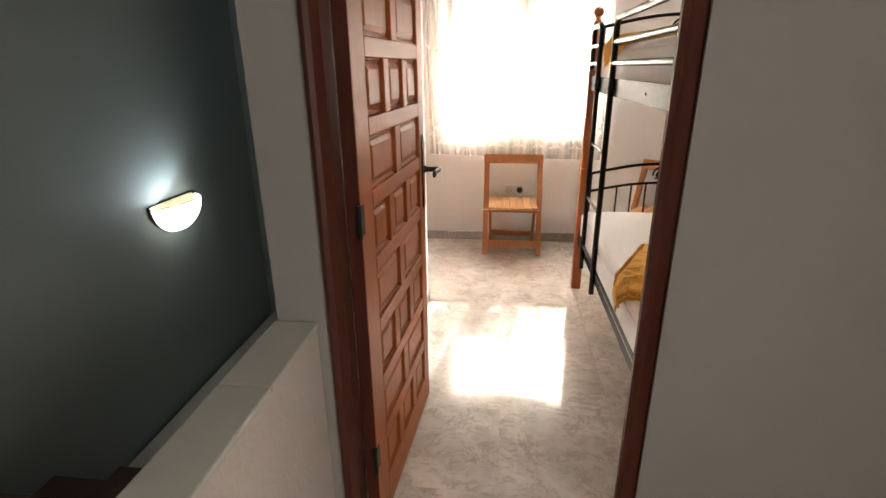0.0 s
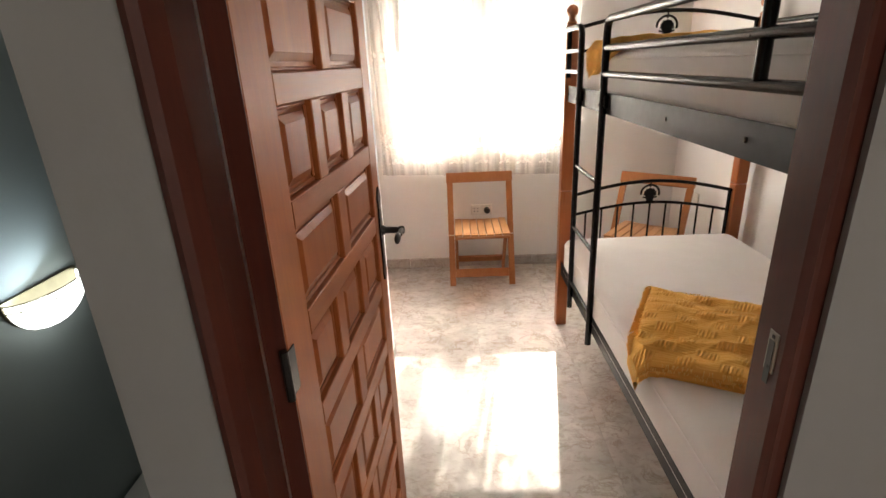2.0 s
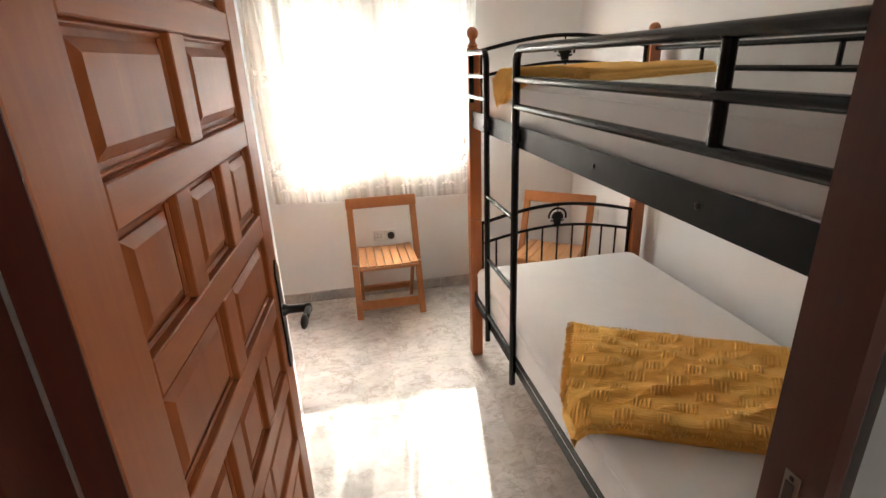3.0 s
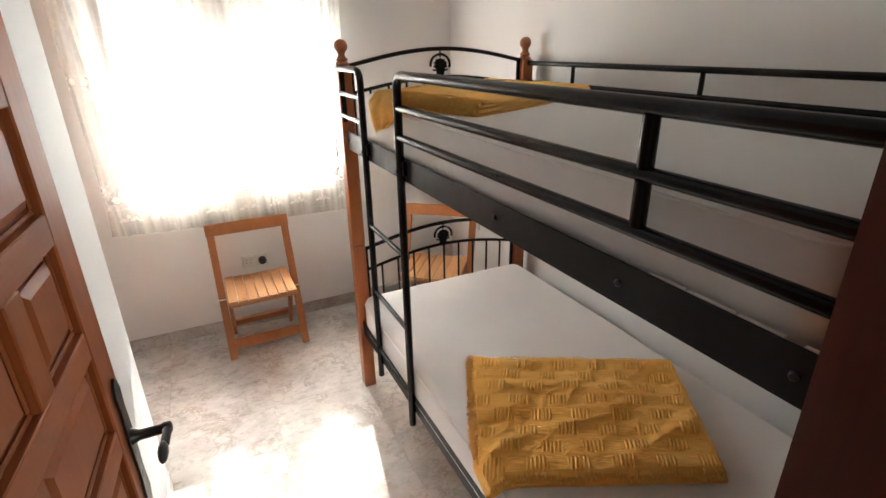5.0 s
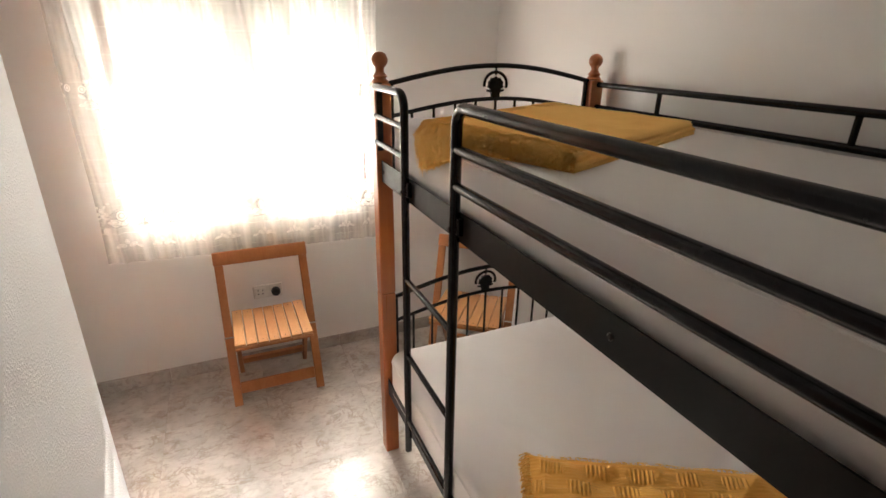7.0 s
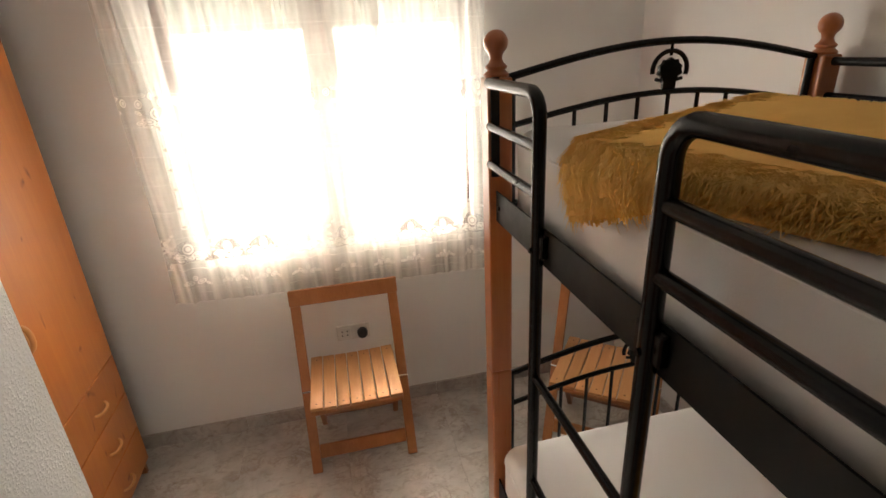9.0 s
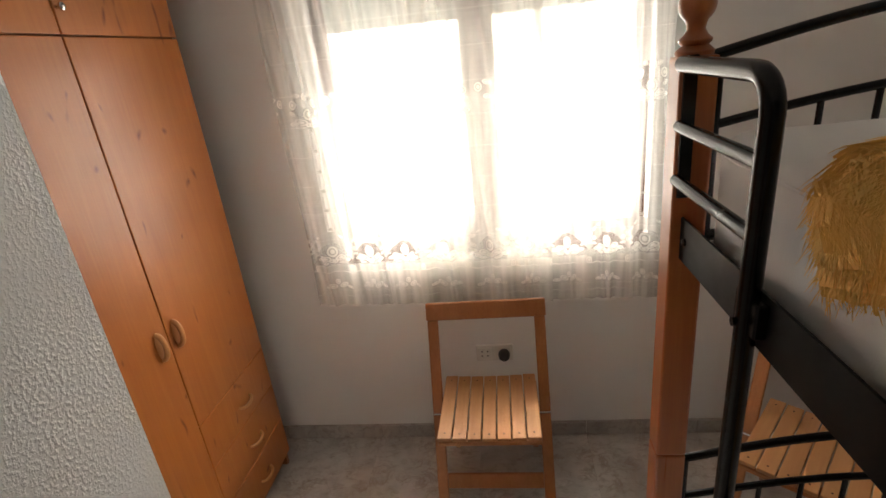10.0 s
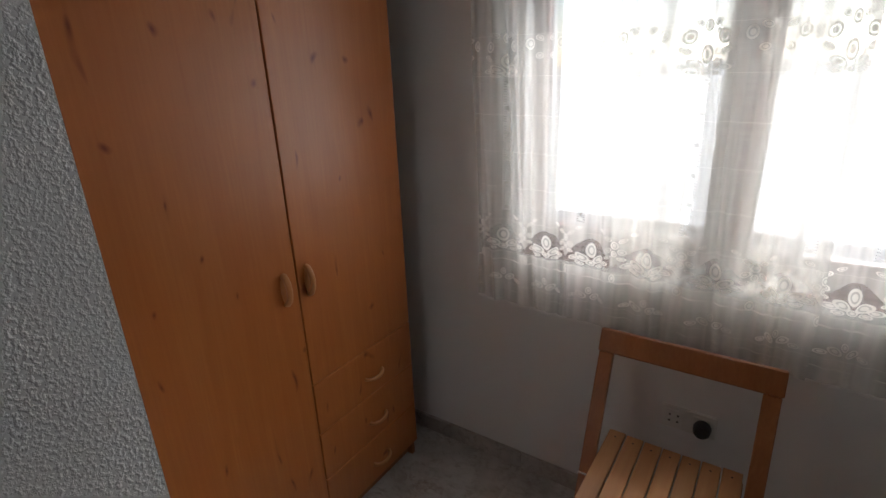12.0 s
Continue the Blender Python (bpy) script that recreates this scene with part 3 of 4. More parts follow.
for side, y0, y1 in ((-1, -0.005, -0.0005), (1, LEAF_T + 0.0005, LEAF_T + 0.005)):
    plate = part("handle_plate", prism([(0.705, 0.933), (0.712, 0.913), (0.724, 0.908), (0.736, 0.913), (0.743, 0.933), (0.738, 0.983), (0.743, 1.063), (0.738, 1.133), (0.743, 1.163), (0.736, 1.183), (0.724, 1.195), (0.712, 1.183), (0.705, 1.163),
                 (0.71, 1.133), (0.705, 1.063), (0.71, 0.983)], y0, y1, "y"), IRON, door, "long wrought black handle plate")
    yy = -0.003 if side < 0 else LEAF_T + 0.003
    part("handle_neck", lathe(0, 0, [(0.017, 0), (0.015, 0.006), (0.0105, 0.014), (0.0095, 0.05), (0.012, 0.056), (0.012, 0.066), (0.008, 0.069)], 16), IRON, plate, smooth=True).matrix_basis = pose(0.724, yy, 1.065, 90 if side < 0 else -90, 0, 0)
    paddle = bmesh.new()
    bmesh.ops.create_uvsphere(paddle, u_segments=16, v_segments=10, radius=1.0)
    turn_bm(paddle, Matrix.Translation((0.664, yy + side * 0.058, 1.060)) @ Euler((0, radians(-12), 0)).to_matrix().to_4x4() @ Matrix.Diagonal((0.024, 0.009, 0.014, 1)))
    tube([(0.730, yy + side * 0.060, 1.065), (0.705, yy + side * 0.062, 1.068), (0.680, yy + side * 0.060, 1.064)], 0.008, 12, paddle)
    part("lever", paddle, IRON, plate, "black lever with a flattened oval end", smooth=True)
    part("key_rose", lathe(0, 0, [(0.012, 0), (0.012, 0.002), (0.006, 0.003)], 14), IRON, plate).matrix_basis = pose(0.724, yy, 0.975, 90 if side < 0 else -90, 0, 0)
for z in (0.25, 1.02, 1.78):
    h = part("hinge", tube([(-0.010, 0.002, z), (-0.010, 0.002, z + 0.09)], 0.007, 12), IRON, door, "black barrel hinge")
    part("hinge_leaf", box(-0.004, -0.0022, z + 0.005, 0.022, -0.0004, z + 0.085), IRON, h)


# ---- window ----
def window():
    w = thing("window_1", (0.135, 4.38, WIN_Z0), "brown wooden two-leaf window behind the lace curtains", "window", kind="structure")
    x0, x1, z0, z1, y0, y1 = WIN_X0, WIN_X1, WIN_Z0 + 0.012, WIN_Z1, 4.355, 4.405
    bm = bmesh.new()
    for q in ((x0, y0, z0, x1, y1, z0 + 0.014), (x0, y0, z1 - 0.03, x1, y1, z1), (x0, y0, z0 + 0.014, x0 + 0.012, y1, z1 - 0.03), (x1 - 0.008, y0, z0 + 0.014, x1, y1, z1 - 0.03)):
        box(*q, 0.002, bm=bm)
    part("window_frame", bm, WINWOOD, w)
    for a, b, ra, rb in ((x0 + 0.0125, 0.1295, 0.028, 0.060), (0.1305, x1 - 0.0085, 0.060, 0.014)):
        bm = bmesh.new()
        ya, zz0, zz1 = 4.360, z0 + 0.0145, z1 - 0.0305
        for q in ((a, zz0, b, zz0 + 0.068), (a, zz1 - 0.05, b, zz1), (a, zz0 + 0.068, a + ra, zz1 - 0.05), (b - rb, zz0 + 0.068, b, zz1 - 0.05)):
            box(q[0], ya, q[1], q[2], ya + 0.040, q[3], 0.003, bm=bm)
        s = part("sash", bm, WINWOOD, w)
        pane = part("pane", box(a + ra - 0.004, ya + 0.018, zz0 + 0.064, b - rb + 0.004, ya + 0.022, zz1 - 0.046), GLASS, s)
        pane.visible_shadow = False
    part("window_sill", box(x0 + 0.001, 4.275, WIN_Z0 + 0.0005, x1 - 0.001, 4.56, WIN_Z0 + 0.0118, 0.002), WINWOOD, w, "brown wooden sill")
    sh = thing("roller_shutter", (0.135, 4.47, 1.83), "half-lowered pale roller shutter outside the window", "shutter", kind="structure")
    z = 1.83
    while z < WIN_Z1 - 0.01:
        part("slat", prism([(4.492, z), (4.500, z - 0.001), (4.506, z + 0.02), (4.500, z + 0.039), (4.492, z + 0.041), (4.497, z + 0.02)], x0 + 0.012, x1 - 0.012, "x"), SHUTTER, sh)
        z += 0.043
    for a in (x0, x1 - 0.02):
        part("guide", box(a + 0.0005, 4.485, WIN_Z0 + 0.03, a + 0.0105, 4.515, WIN_Z1), ALU, sh)


window()


# ---- curtains ----
def curtain(name, x0, x1, y, hem0, hem1, amp, phase, rings_at, label):
    """A gathered sheer panel that hangs from ring loops; its hem scallops a little."""
    c = thing(name, ((x0 + x1) / 2, y, min(hem0, hem1)), label, "curtain", "lace curtains at the window")
    bm = bmesh.new()
    uvl = bm.loops.layers.uv.new("cloth")
    nu, nv = 150, 44
    full = 1.45
    grid, us = [], []
    for j in range(nv + 1):
        fz = j / nv
        row = []
        for i in range(nu + 1):
            f = i / nu
            hem = hem0 + (hem1 - hem0) * f
            z = hem + (2.2 - hem) * fz
            # folds are tight at the top and open out towards the hem, with slow drift
            drift = 0.018 * math.sin(f * 9 + phase) * (1 - fz)
            x = x0 + (x1 - x0) * f + drift + 0.006 * math.sin(fz * 7 + i * 0.3)
            a = amp * (0.55 + 0.45 * fz) * (0.6 + 0.4 * math.sin(f * 11 + phase * 2))
            w = math.sin(f * (x1 - x0) * 62 + phase + 0.7 * math.sin(f * 8)) + 0.4 * math.sin(f * (x1 - x0) * 131 + 2 * phase + 0.8 * fz)
            row.append(bm.verts.new((x, y + a * w + 0.004 * math.sin(fz * 9 + i), z)))
        grid.append(row)
    for j in range(nv):
        for i in range(nu):
            f = bm.faces.new((grid[j][i], grid[j][i + 1], grid[j + 1][i + 1], grid[j + 1][i]))
            for lp, (ii, jj) in zip(f.loops, ((i, j), (i + 1, j), (i + 1, j + 1), (i, j + 1))):
                v0 = 0.735 + (2.2 - 0.735) * jj / nv
                lp[uvl].uv = (x0 + (x1 - x0) * ii / nu * full, v0)
    part("cloth", bm, LACE, c, smooth=True)
    bm = bmesh.new()
    n = int((x1 - x0) / 0.012)
    for k in range(n):
        f = (k + 0.5) / n
        hem = hem0 + (hem1 - hem0) * f
        a = amp * 0.55 * (0.6 + 0.4 * math.sin(f * 11 + phase * 2))
        w = math.sin(f * (x1 - x0) * 62 + phase + 0.7 * math.sin(f * 8)) + 0.4 * math.sin(f * (x1 - x0) * 131 + 2 * phase)
        cx, cy = x0 + (x1 - x0) * f + 0.018 * math.sin(f * 9 + phase), y + a * w
        tube([(cx - 0.0045, cy, hem), (cx - 0.003, cy - 0.001, hem - 0.007), (cx + 0.003, cy - 0.001, hem - 0.007), (cx + 0.0045, cy, hem)], 0.0012, 4, bm)
    tagged(part("hem_loops", bm, SHEET, c, "small crocheted hem loops"), kind="stuff")


curtain("lace_curtain", -0.62, 0.36, 4.218, 0.770, 0.742, 0.016, 0.4, 0, "sheer cream lace curtain with rosette border, drawn across one window half")
curtain("lace_curtain", -0.18, 0.80, 4.240, 0.745, 0.725, 0.014, 2.1, 0, "sheer cream lace curtain with rosette border, overlapping behind its pair")
rod = thing("curtain_rod", (0.09, 4.23, 2.2), "slim white curtain rod above the window", "curtain rod")
part("rod", tube([(-0.7, 4.23, 2.21), (0.88, 4.23, 2.21)], 0.009, 12), ALU, rod)
for x in (-0.66, 0.84):
    part("bracket", box(x - 0.008, 4.224, 2.195, x + 0.008, 4.29, 2.225, 0.002), ALU, rod)


# ---- wardrobe ----
def wardrobe():
    x0, xf, y0, y1, ym, zt = RECESS_X + 0.01, -0.868, 3.13, 4.132, 3.640, 2.42
    w = thing("wardrobe", ((x0 + xf) / 2, (y0 + y1) / 2, 0), "knotty honey-pine fitted wardrobe with closed doors and three drawers", "wardrobe")
    bm = bmesh.new()
    for b in ((x0, y0, 0.001, xf - 0.02, y0 + 0.018, zt), (x0, y1 - 0.018, 0.001, xf - 0.02, y1, zt), (x0, y0 + 0.018, zt - 0.018, xf - 0.02, y1 - 0.018, zt),
              (x0, y0 + 0.018, 0.055, xf - 0.02, y1 - 0.018, 0.075), (x0, y0 + 0.018, 0.075, x0 + 0.01, y1 - 0.018, zt - 0.018), (x0 + 0.01, ym - 0.009, 0.075, xf - 0.021, ym + 0.009, zt - 0.018),
              (xf - 0.06, y0 + 0.018, 0.001, xf - 0.045, y1 - 0.018, 0.054), (x0 + 0.01, y0 + 0.018, 1.85, xf - 0.021, y1 - 0.018, 1.868)):
        box(*b, bm=bm)
    part("body", bm, PINE_DARK, w)

    def front(kind, ya, yb, za, zb):
        return part(kind, box(xf - 0.0195, ya + 0.002, za, xf, yb - 0.002, zb, 0.003, seg=2), PINE, w)

    def bow(par, yc, zc, upright):
        # a half-moon handle of turned wood
        pts = []
        for k in range(11):
            a = math.pi * k / 10
            s, h = 0.043 * math.cos(a), 0.022 * math.sin(a)
            pts.append((xf + 0.001 + h, yc, zc + s) if upright else (xf + 0.001 + h, yc + s, zc - 0.006 * math.sin(a)))
        hb = tube(pts, 0.0085 if upright else 0.006, 10)
        if upright:
            shell = bmesh.new()
            bmesh.ops.create_uvsphere(shell, u_segments=16, v_segments=10, radius=1.0)
            turn_bm(shell, Matrix.Translation((xf + 0.001, yc, zc)) @ Matrix.Diagonal((0.019, 0.012, 0.041, 1)))
            shell_mesh = bpy.data.meshes.new("bow")
            shell.to_mesh(shell_mesh)
            shell.free()
            hb.from_mesh(shell_mesh)
        part("handle", hb, HANDLEWOOD, par, "carved wooden bow handle", smooth=True)

    lower = front("door", y0, ym, 0.076, 1.852)
    bow(lower, ym - 0.048, 0.975, True)
    upper_r = front("door", ym, y1, 0.632, 1.852)
    bow(upper_r, ym + 0.036, 0.975, True)
    for z0, z1 in ((0.076, 0.257), (0.261, 0.442), (0.446, 0.628)):
        d = front("drawer", ym, y1, z0, z1)
        bow(d, 3.908, (z0 + z1) / 2 - 0.012, False)
    for a, b, k in ((y0, ym, ym - 0.03), (ym, y1, ym + 0.012)):
        d = front("top_door", a, b, 1.856, zt - 0.004)
        if k > ym:
            kb = lathe(0, 0, [(0.005, 0), (0.005, 0.008), (0.010, 0.013), (0.010, 0.018), (0.006, 0.021)], 14)
            turn_bm(kb, Matrix.Translation((xf + 0.0005, k, 1.919)) @ Euler((0, radians(90), 0)).to_matrix().to_4x4())
            part("knob", kb, CHROME, d, "small polished knob", smooth=True)


wardrobe()


# ---- bunk bed ----
def bunk_bed():
    X0, X1, YF, YN = 0.527, 1.48, 3.313, 1.2545
    b = thing("bunk_bed", ((X0 + X1) / 2, (YF + YN) / 2, 0), "twin bunk bed with orange-brown wooden posts and black tubular metal rails", "bunk bed")
    h = 0.031
    for x in (X0, X1):
        for y in (YF, YN):
            lo = part("post", box(x - h, y - h, 0.0, x + h, y + h, 0.833, 0.005, seg=2), BEDWOOD, b, "square orange-brown wooden post")
            part("foot_cap", box(x - h + 0.004, y - h + 0.004, 0.0004, x + h - 0.004, y + h - 0.004, 0.0006), PLUGBLACK, lo)
            up = part("post", box(x - h, y - h, 0.8355, x + h, y + h, 1.665, 0.005, seg=2), BEDWOOD, b, "square orange-brown wooden post")
            fin = [(0.030, 1.6655), (0.031, 1.672), (0.026, 1.677), (0.021, 1.681), (0.026, 1.686), (0.0265, 1.690), (0.019, 1.697), (0.0145, 1.706), (0.016, 1.714)]
            fin += [(0.029 * math.sin(a), 1.742 - 0.029 * math.cos(a)) for a in [radians(q) for q in range(38, 171, 12)]]
            part("finial", lathe(x, y, fin, 24), BEDWOOD, up, "turned ball finial", smooth=True)

    def bolt(x, y, z, par, d=-1):
        bb = lathe(0, 0, [(0.007, 0), (0.007, 0.002), (0.004, 0.0045)], 12)
        turn_bm(bb, Matrix.Translation((x, y, z)) @ Euler((0, radians(90 * d), 0)).to_matrix().to_4x4())
        part("bolt", bb, IRON, par)

    # side rails: angle irons
    for x, d in ((X0 - 0.014, 1), (X1 + 0.014, -1)):
        for z0, z1 in ((1.312, 1.392), (0.335, 0.415)):
            bm = box(x, YN + h + 0.001, z0, x + d * 0.004, YF - h - 0.001, z1, bm=None) if d > 0 else box(x - 0.004, YN + h + 0.001, z0, x, YF - h - 0.001, z1)
            xa, xb = sorted((x + d * 0.004, x + d * 0.034))
            box(xa, YN + h + 0.001, z0, xb, YF - h - 0.001, z0 + 0.004, bm=bm)
            r = part("side_rail", bm, RAILBLACK, b, "flat black steel side rail")
            if z0 > 1:
                for y in (YF - h - 0.025, 2.024, 1.616, YN + h + 0.03):
                    bolt(x - d * 0.0005, y, 1.352, r, -d)
    for ya, yb in ((1.296, 1.316), (1.340, 1.404), (1.410, 1.486), (1.492, 1.560)):
        part("slat_holder", box(X0 - 0.0095, ya, 1.384, X0 - 0.003, yb, 1.3945, 0.001), PLASTIC, b, "pale plastic slat holder")
    # slats of the upper and lower base
    for z in (1.318, 0.341):
        for k in range(13):
            y = YN + 0.12 + k * 0.143
            part("slat", box(X0 + 0.0, y, z, X1 - 0.0, y + 0.055, z + 0.016, 0.002), SLATWOOD, b, "plain wooden bed slat")

    def arch(z_end, z_mid, y, r):
        pts = []
        for k in range(21):
            f = k / 20
            x = X0 + h + (X1 - X0 - 2 * h) * f
            pts.append((x, y, z_end + (z_mid - z_end) * math.sin(math.pi * f) ** 1.0))
        return tube(pts, r, 10)

    for y in (YF, YN):
        for base, low in ((0.0, 0.345), (0.862, 1.322)):
            lower_tier = base == 0
            ze, zm = (0.797, 0.866) if lower_tier else (1.662, 1.724)
            z2e, z2m = (0.682, 0.745) if lower_tier else (1.545, 1.600)
            part("arch_bar", arch(ze, zm, y, 0.0095), BLACK, b, "curved black end bar", smooth=True)
            part("arch_bar", arch(z2e, z2m, y, 0.008), BLACK, b, "curved black end bar", smooth=True)
            part("end_bar", tube([(X0 + h, y, low + 0.02), (X1 - h, y, low + 0.02)], 0.011, 10), BLACK, b, smooth=True)
            for x in (X0 + h + 0.009, X1 - h - 0.009):
                part("end_upright", tube([(x, y, low), (x, y, ze)], 0.0095, 10), BLACK, b, smooth=True)
            for k in range(9):
                f = (k + 1) / 10
                x = X0 + h + (X1 - X0 - 2 * h) * f
                top = z2e + (z2m - z2e) * math.sin(math.pi * f)
                part("spindle", tube([(x, y, low + 0.03), (x, y, top - 0.004)], 0.0055, 8), BLACK, b, smooth=True)
            # cast shell ornament between the two bars
            cx, cz = (X0 + X1) / 2 - 0.004, (zm + z2m) / 2 - 0.004
            bm = bmesh.new()
            tube([(cx + 0.050 * math.cos(a), y, cz - 0.004 + 0.046 * math.sin(a)) for a in [radians(q) for q in range(-18, 201, 13)]], 0.006, 8, bm)
            for s in (-1, 1):
                tube([(cx + s * 0.038, y, cz - 0.026), (cx + s * 0.024, y, cz - 0.030), (cx + s * 0.018, y, cz - 0.018), (cx + s * 0.026, y, cz - 0.010)], 0.005, 8, bm)
            fan = [(cx - 0.019, cz - 0.050), (cx + 0.019, cz - 0.050), (cx + 0.019, cz - 0.024)]
            for k in range(7):
                a = radians(-10 + 200 * k / 6)
                rr = 0.036
                fan.append((cx + rr * math.cos(a), cz - 0.008 + rr * 0.95 * math.sin(a)))
                if k < 6:
                    a2 = radians(-10 + 200 * (k + 0.5) / 6)
                    fan.append((cx + 0.031 * math.cos(a2), cz - 0.008 + 0.031 * 0.95 * math.sin(a2)))
            fan.append((cx - 0.019, cz - 0.024))
            prism(fan, y - 0.005, y + 0.005, "y", bm)
            tube([(cx, y, cz + 0.03), (cx, y, zm - 0.004)], 0.004, 8, bm)
            tube([(cx, y, cz - 0.045), (cx, y, z2m + 0.003)], 0.005, 8, bm)
            part("shell_ornament", bm, BLACK, b, "cast black fan-shaped ornament", smooth=True)

    # guard rails and ladder on the open side
    GX, YA, YB = 0.500, 2.985, 2.605
    zs = (1.655, 1.555, 1.462)

    def bend(y_in, y_out, z, r=0.045):
        s = 1 if y_out > y_in else -1
        return [(GX, y_in, z - r)] + [(GX, y_in + s * r * (1 - math.cos(radians(q))), z - r + r * math.sin(radians(q))) for q in range(15, 91, 15)]

    a_pts = [(GX, YA, 0.275), (GX, YA, 1.0), (GX, YA, 1.5)] + bend(YA, YF, zs[0]) + [(GX, YF - h, zs[0])]
    part("ladder_stile", tube(a_pts, 0.0135, 12), BLACK, b, "black tube bent over at the top", smooth=True)
    b_pts = [(GX, YB, 0.275), (GX, YB, 1.0), (GX, YB, 1.5)] + bend(YB, YN, zs[0]) + [(GX, 2.0, zs[0]), (GX, YN + h, zs[0])]
    part("ladder_stile", tube(b_pts, 0.0145, 12), BLACK, b, "long black tube bent into the top guard rail", smooth=True)
    for z in zs[1:]:
        part("guard_rail", tube([(GX, YA + 0.01, z), (GX, YF - h, z)], 0.0105, 12), BLACK, b, smooth=True)
        part("guard_rail", tube([(GX, YB - 0.01, z), (GX, 2.0, z), (GX, YN + h, z)], 0.0125, 12), BLACK, b, smooth=True)
    for z0, z1 in ((zs[1] + 0.01, zs[0] - 0.012), (zs[2] + 0.01, zs[1] - 0.011)):
        part("guard_post", tube([(GX, 1.58, z0), (GX, 1.58, z1)], 0.0135, 12), BLACK, b, smooth=True)
    part("guard_plate", box(GX + 0.001, YF - h - 0.007, 1.43, GX + 0.022, YF - h - 0.0005, 1.668), BLACK, b)
    for z in (1.036, 0.727, 0.425):
        part("rung", tube([(GX, YB + 0.012, z), (GX, YA - 0.012, z)], 0.0095, 12), BLACK, b, "thin black ladder rung", smooth=True)
    for y in (YA, YB):
        cl = part("clamp", box(GX - 0.004, y - 0.03, 1.335, GX + 0.0128, y + 0.03, 1.385, 0.003), BLACK, b, "black ladder clamp")
        part("clamp_knob", tube([(GX - 0.018, y, 1.348), (GX - 0.004, y, 1.348)], 0.006, 10), BLACK, cl)
    # rail against the wall
    for z in (1.648, 1.556):
        part("back_rail", tube([(X1 + 0.005, YF - h, z), (X1 + 0.005, 2.3, z), (X1 + 0.005, YN + h, z)], 0.0115, 12), BLACK, b, smooth=True)
    for y in (2.94, 2.27, 1.62):
        part("back_post", tube([(X1 + 0.005, y, 1.566), (X1 + 0.005, y, 1.637)], 0.009, 10), BLACK, b, smooth=True)


bunk_bed()


def mattress(name, x0, x1, y0, y1, z0, z1, label, sag):
    """A soft block with rounded corners, a seam cord and slight wrinkles."""
    bm = bmesh.new()
    nx, ny, r = 26, 48, 0.035
    rnd = random.Random(5)

    def shape(px, py):
        edge = min(px - x0, x1 - px, py - y0, y1 - py)
        drop = r * (1 - math.sqrt(max(0.0, 1 - max(0.0, 1 - edge / r) ** 2))) if edge < r else 0
        return drop

    prof = [0, 0.004, 0.010, 0.018, 0.028, 0.045]
    xs = [x0 + p for p in prof] + [x0 + 0.045 + (x1 - x0 - 0.09) * i / nx for i in range(1, nx)] + [x1 - p for p in reversed(prof)]
    ys = [y0 + p for p in prof] + [y0 + 0.045 + (y1 - y0 - 0.09) * i / ny for i in range(1, ny)] + [y1 - p for p in reversed(prof)]
    top, bot = [], []
    cr = 0.06
    for py in ys:
        rt, rb = [], []
        for px in xs:
            w = 0.004 * noise.noise(Vector((px * 3, py * 2, sag))) + 0.0016 * noise.noise(Vector((px * 11, py * 14, sag)))
            qx, qy = px, py
            # round the plan corners
            dx = max(0, x0 + cr - px, px - (x1 - cr))
            dy = max(0, y0 + cr - py, py - (y1 - cr))
            if dx > 0 and dy > 0:
                cx = x0 + cr if px < (x0 + x1) / 2 else x1 - cr
                cy = y0 + cr if py < (y0 + y1) / 2 else y1 - cr
                m = max(dx, dy) / math.hypot(dx, dy)
                qx, qy = cx + (px - cx) * m, cy + (py - cy) * m
            rt.append(bm.verts.new((qx, qy, z1 - shape(px, py) + w)))
            rb.append(bm.verts.new((qx, qy, z0 + shape(px, py) * 0.6)))
        top.append(rt)
        bot.append(rb)
    for grid, flip in ((top, False), (bot, True)):
        for j in range(len(ys) - 1):
            for i in range(len(xs) - 1):
                q = (grid[j][i], grid[j][i + 1], grid[j + 1][i + 1], grid[j + 1][i])
                bm.faces.new(q[::-1] if flip else q)
    ring = [(j, i) for i, j in [(i, 0) for i in range(len(xs))]] + [(j, len(xs) - 1) for j in range(1, len(ys))] + [(len(ys) - 1, i) for i in range(len(xs) - 2, -1, -1)] + [(j, 0) for j in range(len(ys) - 2, 0, -1)]
    for a, c in zip(ring, ring[1:] + ring[:1]):
        bm.faces.new((bot[a[0]][a[1]], bot[c[0]][c[1]], top[c[0]][c[1]], top[a[0]][a[1]]))
    mt = solid(name, bm, SHEET, label, "mattress", smooth=True)
    for zz, inset in ((z1 - r * 0.92, 0.0), (z0 + r * 0.7, 0.0)):
        loop = []
        for cx, cy, a0 in ((x1 - cr, y1 - cr, 0), (x0 + cr, y1 - cr, 90), (x0 + cr, y0 + cr, 180), (x1 - cr, y0 + cr, 270)):
            loop += [(cx + cr * math.cos(radians(a0 + q)), cy + cr * math.sin(radians(a0 + q)), zz) for q in range(0, 91, 15)]
        part("piping", tube(loop + loop[:1], 0.0028, 6), SHEET, mt, smooth=True)
    return mt


mattress("mattress", 0.515, 1.452, 1.30, 3.275, 0.358, 0.565, "white sheeted mattress on the lower bunk, softly wrinkled", 1.0)
mattress("mattress", 0.545, 1.452, 1.30, 3.262, 1.335, 1.548, "white sheeted mattress on the upper bunk", 4.0)


